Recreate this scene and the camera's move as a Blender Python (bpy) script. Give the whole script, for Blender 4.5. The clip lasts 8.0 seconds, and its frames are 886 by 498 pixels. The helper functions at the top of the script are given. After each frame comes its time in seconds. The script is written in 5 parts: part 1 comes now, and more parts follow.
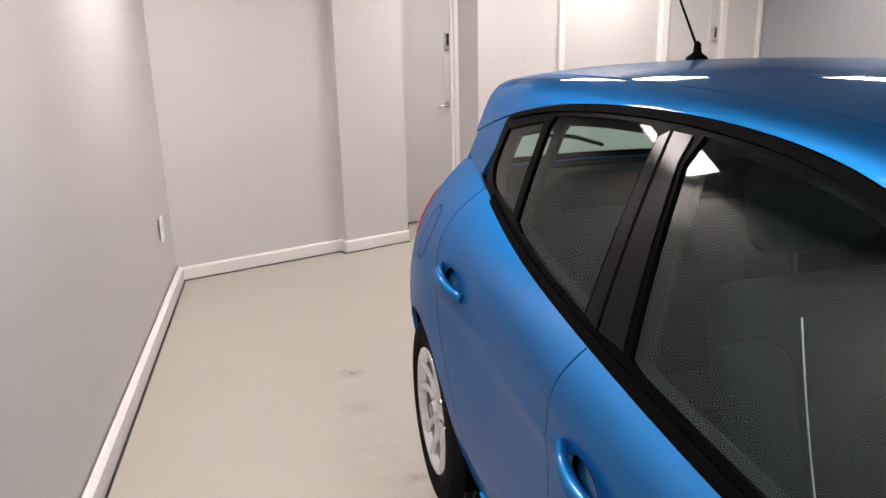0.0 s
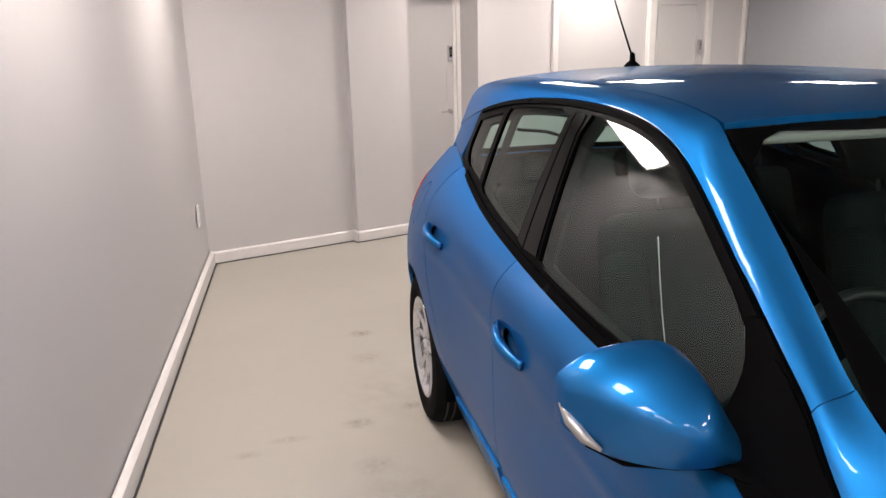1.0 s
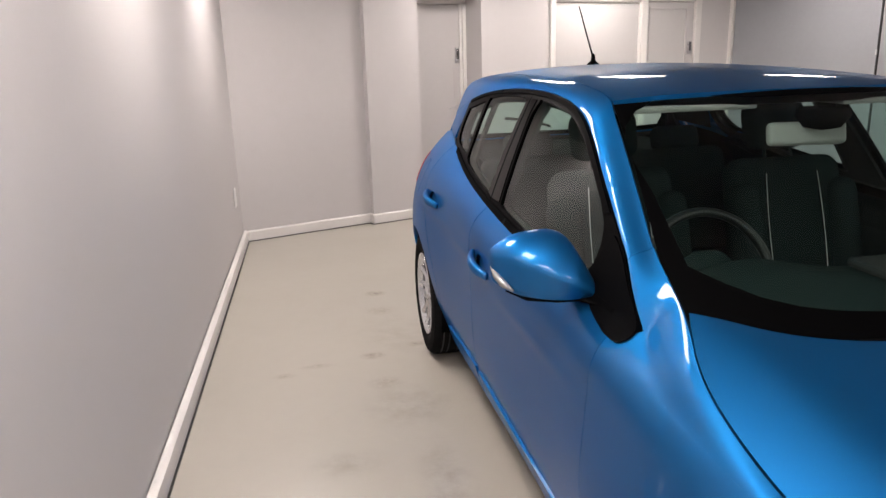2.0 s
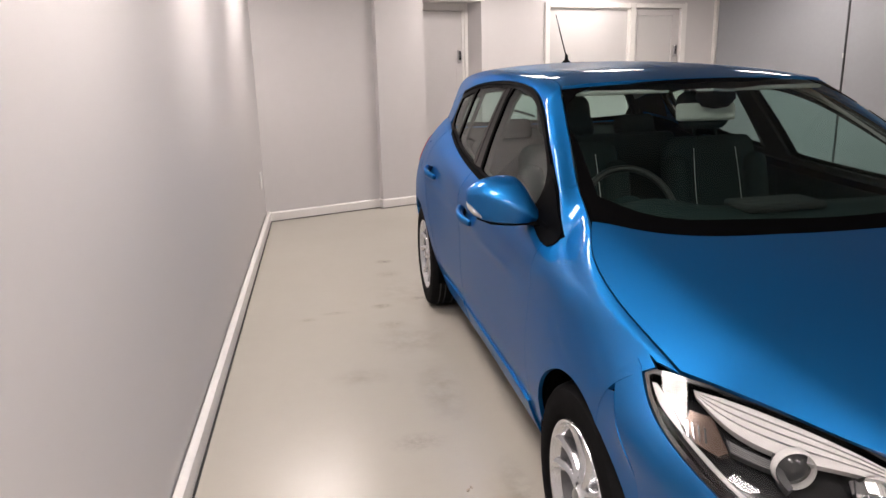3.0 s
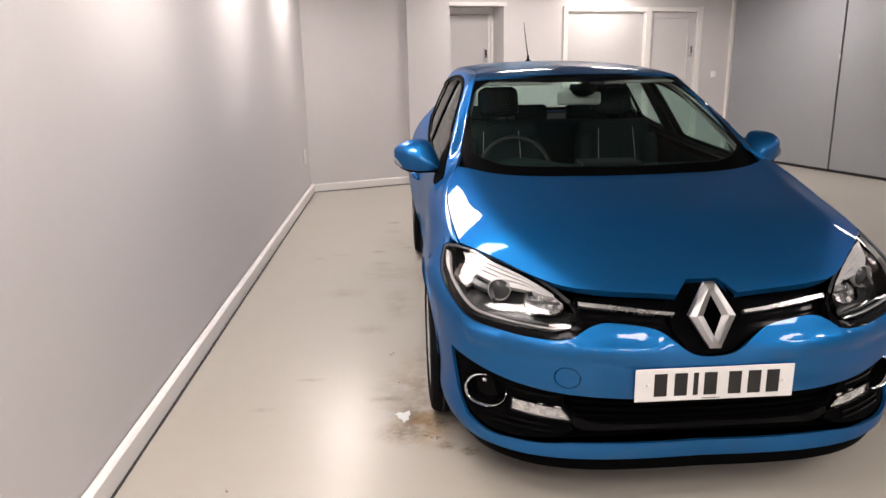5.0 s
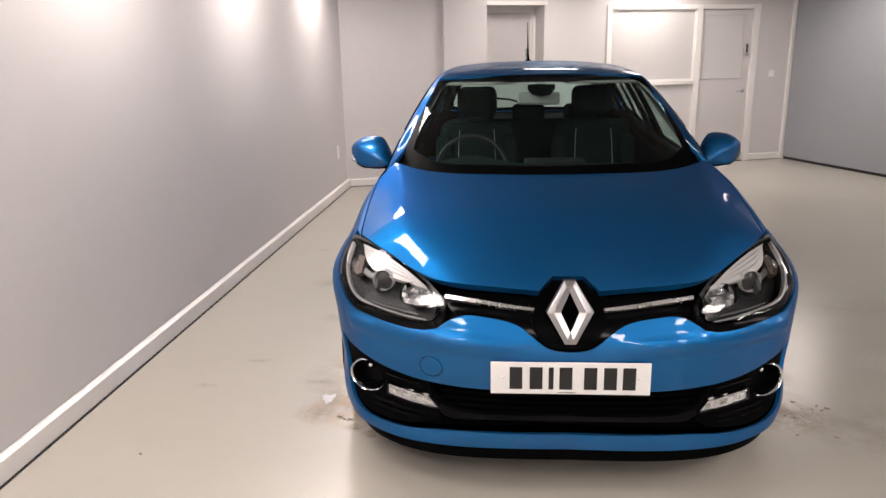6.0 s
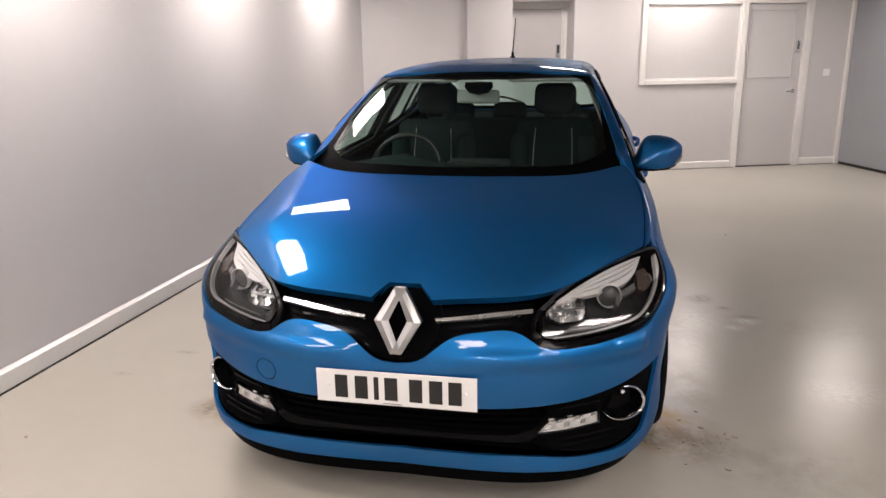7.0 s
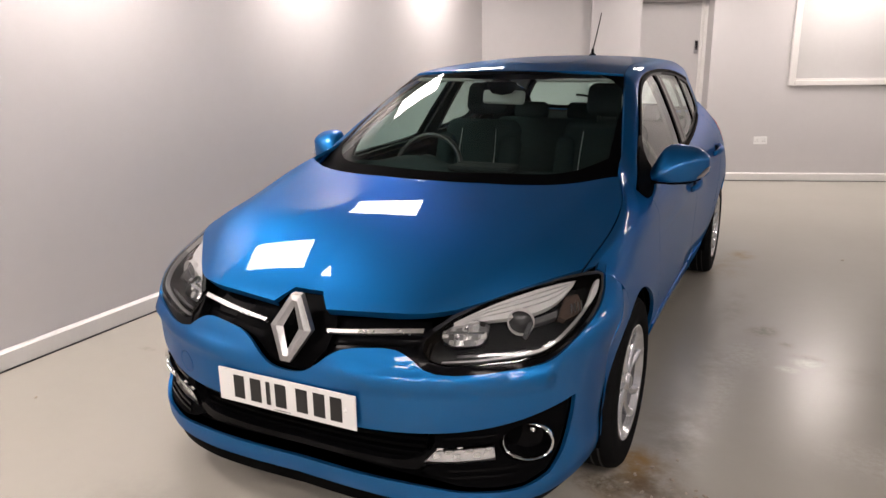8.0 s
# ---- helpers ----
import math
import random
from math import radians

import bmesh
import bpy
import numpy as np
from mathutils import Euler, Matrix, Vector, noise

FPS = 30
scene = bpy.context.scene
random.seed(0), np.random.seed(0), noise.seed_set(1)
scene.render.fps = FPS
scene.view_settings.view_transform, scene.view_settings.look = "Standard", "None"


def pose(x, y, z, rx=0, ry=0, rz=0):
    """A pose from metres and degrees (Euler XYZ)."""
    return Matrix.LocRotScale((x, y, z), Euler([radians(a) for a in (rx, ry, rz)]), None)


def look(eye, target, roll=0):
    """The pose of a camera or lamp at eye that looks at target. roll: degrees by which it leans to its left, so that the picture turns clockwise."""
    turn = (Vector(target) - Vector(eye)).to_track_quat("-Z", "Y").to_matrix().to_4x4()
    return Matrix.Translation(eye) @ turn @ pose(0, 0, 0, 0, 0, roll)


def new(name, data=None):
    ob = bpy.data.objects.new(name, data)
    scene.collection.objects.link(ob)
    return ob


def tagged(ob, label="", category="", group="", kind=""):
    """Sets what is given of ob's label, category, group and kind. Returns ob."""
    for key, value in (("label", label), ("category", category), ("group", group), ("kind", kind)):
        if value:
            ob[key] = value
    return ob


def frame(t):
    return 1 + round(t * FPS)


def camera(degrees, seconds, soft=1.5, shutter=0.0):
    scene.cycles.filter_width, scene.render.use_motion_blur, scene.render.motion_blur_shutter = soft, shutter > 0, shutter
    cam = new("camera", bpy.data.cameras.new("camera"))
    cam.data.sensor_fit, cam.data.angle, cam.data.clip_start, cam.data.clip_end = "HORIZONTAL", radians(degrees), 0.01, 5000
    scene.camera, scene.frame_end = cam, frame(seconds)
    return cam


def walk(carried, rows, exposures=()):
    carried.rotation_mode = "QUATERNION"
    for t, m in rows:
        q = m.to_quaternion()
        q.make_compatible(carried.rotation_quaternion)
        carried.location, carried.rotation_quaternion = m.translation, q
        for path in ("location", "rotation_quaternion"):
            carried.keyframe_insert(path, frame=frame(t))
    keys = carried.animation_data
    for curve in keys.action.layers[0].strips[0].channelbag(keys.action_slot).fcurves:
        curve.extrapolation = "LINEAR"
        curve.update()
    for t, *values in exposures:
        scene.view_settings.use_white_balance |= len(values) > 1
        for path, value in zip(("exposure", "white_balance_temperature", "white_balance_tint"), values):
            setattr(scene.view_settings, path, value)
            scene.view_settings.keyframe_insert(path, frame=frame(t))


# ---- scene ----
cam = camera(62.7, 8.0)
PATH = [
    (0, (-1.323, 0.491, 1.522), (-0.877, 2.359, 0.962), -1.3),
    (0.5, (-1.335, 0.185, 1.515), (-0.904, 2.064, 0.981), -1.4),
    (1, (-1.373, -0.158, 1.517), (-0.964, 1.727, 0.99), -1.4),
    (1.5, (-1.414, -0.528, 1.518), (-1.031, 1.364, 0.996), -1.4),
    (2.8, (-1.497, -1.501, 1.511), (-1.158, 0.401, 0.994), -1.9),
    (3, (-1.522, -1.659, 1.494), (-1.181, 0.244, 0.983), -1.5),
    (3.5, (-1.535, -2.048, 1.491), (-1.206, -0.141, 0.987), -1.7),
    (4, (-1.488, -2.457, 1.488), (-1.189, -0.545, 0.982), -1.6),
    (4.5, (-1.284, -2.738, 1.489), (-1.062, -0.817, 0.981), -1.4),
    (4.7, (-1.171, -2.83, 1.506), (-0.987, -0.905, 0.994), -1.4),
    (5.8, (-0.428, -3.099, 1.496), (-0.509, -1.171, 0.973), -0.6),
    (6, (-0.252, -3.081, 1.505), (-0.388, -1.154, 0.987), -1.1),
    (6.5, (0.155, -3.014, 1.495), (-0.067, -1.096, 0.973), -0.9),
    (7, (0.560, -2.890, 1.494), (0.186, -0.996, 0.970), -0.9),
    (7.5, (0.945, -2.686, 1.498), (0.344, -0.854, 0.967), -0.7),
    (8, (1.341, -2.485, 1.497), (0.494, -0.752, 0.967), -0.8),
]
walk(cam, [(t, look(eye, target, roll)) for t, eye, target, roll in PATH], [(0, 0.18), (1.0, 0.08), (2.8, 0.0), (8.0, 0.0)])


# ---- light ----
world = bpy.data.worlds.new("world")
scene.world = world
world.use_nodes = True
world.node_tree.nodes["Background"].inputs[0].default_value = (0.8, 0.85, 1.0, 1)
world.node_tree.nodes["Background"].inputs[1].default_value = 0.02
PANEL_GLOW = 31.0



# ---- materials ----
def material(name, base, rough=0.5, metal=0.0, coat=0.0, coat_rough=0.03, vary=0.0, scale=6.0, bump=0.0, bump_scale=200.0, rough_vary=0.0, spec=0.5):
    """A node material with variation at two scales, grain and fine relief."""
    m = bpy.data.materials.new(name)
    m.use_nodes = True
    nt = m.node_tree
    b = nt.nodes["Principled BSDF"]
    b.inputs["Base Color"].default_value = (*base, 1)
    b.inputs["Roughness"].default_value = rough
    b.inputs["Metallic"].default_value = metal
    b.inputs["Coat Weight"].default_value = coat
    b.inputs["Coat Roughness"].default_value = coat_rough
    b.inputs["Specular IOR Level"].default_value = spec
    if spec < 0.2:
        b.inputs["Specular IOR Level"].default_value = 0.5
        b.inputs["IOR"].default_value = 1.06 if spec < 0.1 else 1.16
    co = nt.nodes.new("ShaderNodeTexCoord")
    if vary or rough_vary:
        big = nt.nodes.new("ShaderNodeTexNoise")
        big.inputs["Scale"].default_value, big.inputs["Detail"].default_value = scale, 6
        fine = nt.nodes.new("ShaderNodeTexNoise")
        fine.inputs["Scale"].default_value, fine.inputs["Detail"].default_value = scale * 14, 3
        nt.links.new(co.outputs["Object"], big.inputs["Vector"])
        nt.links.new(co.outputs["Object"], fine.inputs["Vector"])
        add = nt.nodes.new("ShaderNodeMix")
        add.inputs["Factor"].default_value = 0.3
        nt.links.new(big.outputs["Fac"], add.inputs["A"])
        nt.links.new(fine.outputs["Fac"], add.inputs["B"])
        if vary:
            ramp = nt.nodes.new("ShaderNodeMapRange")
            ramp.inputs["From Min"].default_value, ramp.inputs["From Max"].default_value = 0.3, 0.7
            ramp.inputs["To Min"].default_value, ramp.inputs["To Max"].default_value = 1 - vary, 1 + vary
            nt.links.new(add.outputs["Result"], ramp.inputs["Value"])
            mul = nt.nodes.new("ShaderNodeVectorMath")
            mul.operation = "SCALE"
            mul.inputs[0].default_value = base
            nt.links.new(ramp.outputs["Result"], mul.inputs["Scale"])
            nt.links.new(mul.outputs["Vector"], b.inputs["Base Color"])
        if rough_vary:
            rr = nt.nodes.new("ShaderNodeMapRange")
            rr.inputs["From Min"].default_value, rr.inputs["From Max"].default_value = 0.3, 0.7
            rr.inputs["To Min"].default_value, rr.inputs["To Max"].default_value = max(rough - rough_vary, 0.02), rough + rough_vary
            nt.links.new(add.outputs["Result"], rr.inputs["Value"])
            nt.links.new(rr.outputs["Result"], b.inputs["Roughness"])
    if bump:
        grain = nt.nodes.new("ShaderNodeTexNoise")
        grain.inputs["Scale"].default_value, grain.inputs["Detail"].default_value = bump_scale, 4
        nt.links.new(co.outputs["Object"], grain.inputs["Vector"])
        bp = nt.nodes.new("ShaderNodeBump")
        bp.inputs["Strength"].default_value, bp.inputs["Distance"].default_value = bump, 0.002
        nt.links.new(grain.outputs["Fac"], bp.inputs["Height"])
        nt.links.new(bp.outputs["Normal"], b.inputs["Normal"])
    return m


def glass_material(name, tint, rough=0.0, f0=0.05):
    """Thin glass: clear light goes straight through, gloss by Fresnel on top."""
    m = bpy.data.materials.new(name)
    m.use_nodes = True
    nt = m.node_tree
    nt.nodes.remove(nt.nodes["Principled BSDF"])
    out = nt.nodes["Material Output"]
    clear = nt.nodes.new("ShaderNodeBsdfTransparent")
    clear.inputs["Color"].default_value = (*tint, 1)
    gloss = nt.nodes.new("ShaderNodeBsdfGlossy")
    gloss.inputs["Roughness"].default_value = rough
    edge = nt.nodes.new("ShaderNodeLayerWeight")
    edge.inputs["Blend"].default_value = 0.5
    power = nt.nodes.new("ShaderNodeMath")
    power.operation = "POWER"
    power.inputs[1].default_value = 5.0
    nt.links.new(edge.outputs["Facing"], power.inputs[0])
    fres = nt.nodes.new("ShaderNodeMapRange")
    fres.inputs["To Min"].default_value, fres.inputs["To Max"].default_value = f0, 0.85
    nt.links.new(power.outputs["Value"], fres.inputs["Value"])
    mix = nt.nodes.new("ShaderNodeMixShader")
    nt.links.new(fres.outputs["Result"], mix.inputs["Fac"])
    nt.links.new(clear.outputs["BSDF"], mix.inputs[1])
    nt.links.new(gloss.outputs["BSDF"], mix.inputs[2])
    nt.links.new(mix.outputs["Shader"], out.inputs["Surface"])
    return m


def glow_material(name, colour, strength):
    m = bpy.data.materials.new(name)
    m.use_nodes = True
    b = m.node_tree.nodes["Principled BSDF"]
    b.inputs["Base Color"].default_value = (0.8, 0.8, 0.8, 1)
    b.inputs["Emission Color"].default_value = (*colour, 1)
    b.inputs["Emission Strength"].default_value = strength
    return m


PAINT = material("blue_metallic_paint", (0.010, 0.130, 0.360), 0.47, 0.86, coat=0.42, coat_rough=0.012, vary=0.06, scale=900, spec=0.3)
PAINT.node_tree.nodes["Principled BSDF"].inputs["Specular Tint"].default_value = (0.02, 0.28, 0.45, 1)
PAINT.node_tree.nodes["Principled BSDF"].inputs["Coat IOR"].default_value = 1.6
BLACK_GLOSS = material("gloss_black", (0.003, 0.003, 0.0035), 0.12, rough_vary=0.02, vary=0.1, spec=0.18)
WHEEL_LEATHER = material("steering_wheel_leather", (0.007, 0.008, 0.008), 0.42, vary=0.05)
BLACK_PLASTIC = material("black_plastic", (0.0022, 0.0022, 0.0025), 0.55, vary=0.2, scale=20, spec=0.05)
BLACK_TRIM = material("satin_black_trim", (0.0018, 0.0018, 0.002), 0.32, vary=0.1, scale=20, spec=0.03)
RUBBER = material("tyre_rubber", (0.008, 0.008, 0.0085), 0.7, vary=0.25, scale=25, bump=0.1, bump_scale=400, spec=0.06)
ALLOY = material("silver_alloy", (0.62, 0.63, 0.65), 0.26, 0.85, coat=0.4, vary=0.05, scale=40)
ALLOY_DARK = material("brake_metal", (0.10, 0.10, 0.105), 0.45, 0.7, vary=0.2, scale=30)
CHROME = material("chrome", (0.80, 0.81, 0.82), 0.09, 1.0, rough_vary=0.03)
STRIP_CHROME = material("bright_satin_chrome", (0.86, 0.86, 0.85), 0.27, 1.0, rough_vary=0.03)
SATIN_CHROME = material("satin_chrome", (0.36, 0.36, 0.36), 0.30, 0.95, vary=0.05)
LAMP_BOWL = material("lamp_bowl_black", (0.013, 0.0135, 0.0145), 0.22, vary=0.1, spec=0.35)
LAMP_GREY = material("lamp_reflector_grey", (0.30, 0.297, 0.293), 0.34, 0.5, vary=0.06)
LAMP_PALE = material("pale_lamp_plastic", (0.66, 0.645, 0.63), 0.32, 0.1, vary=0.04, scale=30)
LAMP_DIM = material("dull_lamp_plastic", (0.07, 0.071, 0.074), 0.4, 0.2, vary=0.08)
AMBER = material("amber_reflector", (0.125, 0.088, 0.070), 0.22, 0.5, vary=0.25, scale=60)
LAMP_RIM = material("dark_lamp_rim", (0.024, 0.025, 0.027), 0.3, vary=0.08)
PROJECTOR = material("projector_lens", (0.055, 0.056, 0.058), 0.06, 0.3, vary=0.05, spec=0.6)
RED_LENS = material("red_lamp_lens", (0.50, 0.03, 0.02), 0.12, coat=1.0, vary=0.08)
PLATE_WHITE = material("plate_white", (0.78, 0.78, 0.77), 0.30, coat=0.6, vary=0.02)
PLATE_BLACK = material("plate_black", (0.012, 0.012, 0.012), 0.45, vary=0.1)
SEAT_CLOTH = material("dark_seat_cloth", (0.017, 0.024, 0.024), 0.9, vary=0.03, scale=4, spec=0.02)
STITCH = material("pale_stitching", (0.55, 0.55, 0.55), 0.8, vary=0.1)
DASH = material("dark_dashboard_plastic", (0.015, 0.023, 0.023), 0.7, vary=0.03, scale=4, spec=0.03)
LINER = material("grey_headlining", (0.32, 0.32, 0.31), 0.9, vary=0.03, scale=6)
CABIN_GREY = material("grey_cabin_trim", (0.022, 0.024, 0.024), 0.8, vary=0.1, scale=12, spec=0.1)
PAPER = material("paper", (0.55, 0.56, 0.57), 0.8, vary=0.05)
GLASS = glass_material("tinted_car_glass", (0.64, 0.84, 0.79), f0=0.05)
GLASS_FRONT = glass_material("windscreen_glass", (0.76, 0.88, 0.84), f0=0.038)
GLASS_REAR = glass_material("rear_car_glass", (0.66, 0.80, 0.76), f0=0.03)
LENS = glass_material("clear_lamp_lens", (0.93, 0.94, 0.95))
MIRROR_GLASS = material("mirror_glass", (0.85, 0.86, 0.87), 0.02, 1.0, rough_vary=0.01)
WALL = material("grey_wall_paint", (0.52, 0.505, 0.505), 0.50, vary=0.03, scale=0.9, bump=0.10, bump_scale=120, rough_vary=0.06)
TRIM_WHITE = material("white_gloss_paint", (0.68, 0.665, 0.645), 0.35, vary=0.05, scale=3, bump=0.06, bump_scale=60)
DOOR_GREY = material("grey_door_paint", (0.50, 0.485, 0.485), 0.42, vary=0.03, scale=2, bump=0.05, bump_scale=80)
SHUTTER_GREY = material("grey_partition_panel", (0.27, 0.28, 0.30), 0.42, vary=0.05, scale=1.5, rough_vary=0.05)
DARK_GAP = material("dark_seal", (0.012, 0.012, 0.013), 0.7, vary=0.2)
STEEL = material("brushed_steel", (0.55, 0.55, 0.56), 0.3, 1.0, rough_vary=0.08, vary=0.05)
SWITCH_WHITE = material("white_plastic", (0.75, 0.75, 0.74), 0.35, vary=0.03)
CEIL = material("grey_ceiling_tile", (0.23, 0.23, 0.23), 0.9, vary=0.05, scale=4, bump=0.5, bump_scale=150)
FROST = material("frosted_glass", (0.50, 0.49, 0.485), 0.30, vary=0.03, scale=1.5, coat=0.3)
PANEL = glow_material("lit_panel_diffuser", (1.0, 0.885, 0.838), PANEL_GLOW)


def floor_material():
    """Sealed floor: soft clouding, rust stains, grey and dark brown patches by car and tyres, pale scuffs, uneven
    gloss.
    """
    m = bpy.data.materials.new("sealed_grey_floor")
    m.use_nodes = True
    nt = m.node_tree
    b = nt.nodes["Principled BSDF"]
    co = nt.nodes.new("ShaderNodeTexCoord")

    def noise_at(scale, detail=4, rough=0.5):
        n = nt.nodes.new("ShaderNodeTexNoise")
        n.inputs["Scale"].default_value, n.inputs["Detail"].default_value, n.inputs["Roughness"].default_value = scale, detail, rough
        nt.links.new(co.outputs["Object"], n.inputs["Vector"])
        return n.outputs["Fac"]

    def remap(value, a, bb, c, d):
        n = nt.nodes.new("ShaderNodeMapRange")
        n.interpolation_type = "SMOOTHSTEP"
        for key, v in (("From Min", a), ("From Max", bb), ("To Min", c), ("To Max", d)):
            n.inputs[key].default_value = v
        nt.links.new(value, n.inputs["Value"])
        return n.outputs["Result"]

    def mix(fac, a, colour):
        n = nt.nodes.new("ShaderNodeMix")
        n.data_type = "RGBA"
        nt.links.new(fac, n.inputs["Factor"])
        if isinstance(a, tuple):
            n.inputs["A"].default_value = (*a, 1)
        else:
            nt.links.new(a, n.inputs["A"])
        n.inputs["B"].default_value = (*colour, 1)
        return n.outputs["Result"]

    def times(a, c):
        n = nt.nodes.new("ShaderNodeMath")
        n.operation = "MULTIPLY"
        nt.links.new(a, n.inputs[0])
        nt.links.new(c, n.inputs[1])
        return n.outputs["Value"]

    cloud, fine = noise_at(0.9, 4, 0.5), noise_at(13.0, 3, 0.5)
    both_scales = nt.nodes.new("ShaderNodeMath")
    both_scales.operation = "MULTIPLY_ADD"
    both_scales.inputs[1].default_value = 0.25
    nt.links.new(fine, both_scales.inputs[0])
    nt.links.new(cloud, both_scales.inputs[2])
    level = nt.nodes.new("ShaderNodeMapRange")
    for key, v in (("From Min", 0.35), ("From Max", 0.90), ("To Min", 0.96), ("To Max", 1.04)):
        level.inputs[key].default_value = v
    nt.links.new(both_scales.outputs["Value"], level.inputs["Value"])
    base = nt.nodes.new("ShaderNodeVectorMath")
    base.operation = "SCALE"
    base.inputs[0].default_value = (0.380, 0.357, 0.317)
    nt.links.new(level.outputs["Result"], base.inputs["Scale"])
    col = base.outputs["Vector"]
    patchy, grit = noise_at(9.0, 6, 0.65), noise_at(34.0, 5, 0.7)
    # (x, y, reach along x, reach along y, colour, how strong, coarse or fine edge)
    dark_brown = (0.09, 0.066, 0.04)
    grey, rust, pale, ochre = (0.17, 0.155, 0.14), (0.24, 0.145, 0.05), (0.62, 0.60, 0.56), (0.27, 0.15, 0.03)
    for x, y, rx, ry, tone, k, rag in (
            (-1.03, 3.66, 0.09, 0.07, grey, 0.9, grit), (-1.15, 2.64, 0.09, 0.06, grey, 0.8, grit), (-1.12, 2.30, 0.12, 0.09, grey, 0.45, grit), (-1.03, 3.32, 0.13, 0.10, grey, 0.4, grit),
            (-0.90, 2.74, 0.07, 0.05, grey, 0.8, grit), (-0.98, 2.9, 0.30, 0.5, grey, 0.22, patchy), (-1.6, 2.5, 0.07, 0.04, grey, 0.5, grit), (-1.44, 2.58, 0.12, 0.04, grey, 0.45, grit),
            (-0.92, -0.20, 0.20, 0.24, rust, 1.0, patchy), (-0.95, 0.25, 0.16, 0.55, rust, 0.35, patchy), (0.95, -0.14, 0.24, 0.30, rust, 1.0, patchy), (1.0, 0.2, 0.25, 0.7, grey, 0.4, patchy),
            # pale at (1.22, 1.2): scuffed floor with its glare put into the colour
            (1.05, -0.22, 0.22, 0.20, grey, 0.7, grit), (0.95, 2.75, 0.25, 0.45, rust, 0.35, patchy), (1.25, 1.56, 0.09, 0.10, grey, 0.8, grit), (1.22, 1.2, 0.16, 0.3, pale, 0.5, grit),
            (-0.94, -0.10, 0.15, 0.22, dark_brown, 0.9, patchy), (-1.00, -0.24, 0.16, 0.12, dark_brown, 0.7, grit), (-1.02, 0.12, 0.18, 0.35, grey, 0.5, patchy), (0.96, -0.16, 0.20, 0.22, dark_brown, 0.8, patchy),
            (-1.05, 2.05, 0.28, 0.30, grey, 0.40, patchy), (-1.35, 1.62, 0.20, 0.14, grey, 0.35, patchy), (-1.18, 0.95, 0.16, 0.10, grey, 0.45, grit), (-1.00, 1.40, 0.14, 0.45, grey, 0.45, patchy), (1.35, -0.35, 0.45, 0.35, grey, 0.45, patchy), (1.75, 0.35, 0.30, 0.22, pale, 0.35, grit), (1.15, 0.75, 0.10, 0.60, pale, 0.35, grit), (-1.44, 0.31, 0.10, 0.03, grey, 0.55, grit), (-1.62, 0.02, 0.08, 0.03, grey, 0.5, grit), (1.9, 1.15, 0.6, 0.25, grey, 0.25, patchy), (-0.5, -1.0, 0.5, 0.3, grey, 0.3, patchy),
            (0.92, 0.00, 0.14, 0.16, ochre, 1.0, patchy), (0.84, -0.20, 0.16, 0.12, dark_brown, 1.0, grit), (1.06, 0.25, 0.12, 0.45, grey, 0.6, patchy), (1.09, 1.0, 0.14, 0.40, grey, 0.5, patchy), (1.10, 1.9, 0.14, 0.5, grey, 0.45, patchy), (1.49, 1.22, 0.10, 0.10, pale, 1.0, grit), (1.50, 1.28, 0.12, 0.05, grey, 1.0, grit), (1.30, 1.58, 0.09, 0.13, grey, 1.0, grit), (1.41, 1.10, 0.08, 0.06, pale, 0.9, grit),
            (1.40, 1.42, 0.06, 0.06, grey, 0.9, grit), (1.05, 3.12, 0.16, 0.20, ochre, 0.6, patchy), (-0.90, -0.13, 0.10, 0.10, ochre, 0.9, grit), (-0.85, -0.17, 0.10, 0.08, dark_brown, 1.0, grit), (-0.83, -0.36, 0.06, 0.05, dark_brown, 1.0, grit), (-0.74, -0.41, 0.07, 0.06, dark_brown, 0.9, grit), (-1.06, 0.07, 0.14, 0.05, grey, 0.9, grit), (-0.89, 0.18, 0.09, 0.30, dark_brown, 0.45, patchy), (-0.87, 0.52, 0.08, 0.35, grey, 0.6, patchy)):
        sub = nt.nodes.new("ShaderNodeMapping")
        sub.inputs["Location"].default_value = (-x / rx, -y / ry, 0)
        sub.inputs["Scale"].default_value = (1 / rx, 1 / ry, 0)
        nt.links.new(co.outputs["Object"], sub.inputs["Vector"])
        ln = nt.nodes.new("ShaderNodeVectorMath")
        ln.operation = "LENGTH"
        nt.links.new(sub.outputs["Vector"], ln.inputs[0])
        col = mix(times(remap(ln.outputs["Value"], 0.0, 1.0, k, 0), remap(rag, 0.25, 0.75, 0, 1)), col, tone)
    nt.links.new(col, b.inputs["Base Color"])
    b.inputs["Roughness"].default_value = 0.26
    return m


FLOOR = floor_material()


# ---- helpers for things ----
def mesh_object(name, verts, faces, mat, parent=None, label="", smooth=False):
    me = bpy.data.meshes.new(name)
    me.from_pydata([tuple(map(float, v)) for v in verts], [], [tuple(map(int, f)) for f in faces])
    me.materials.append(mat)
    if smooth:
        me.polygons.foreach_set("use_smooth", [True] * len(me.polygons))
    ob = new(name, me)
    if parent is not None:
        ob.parent = parent
    return tagged(ob, label) if label else ob


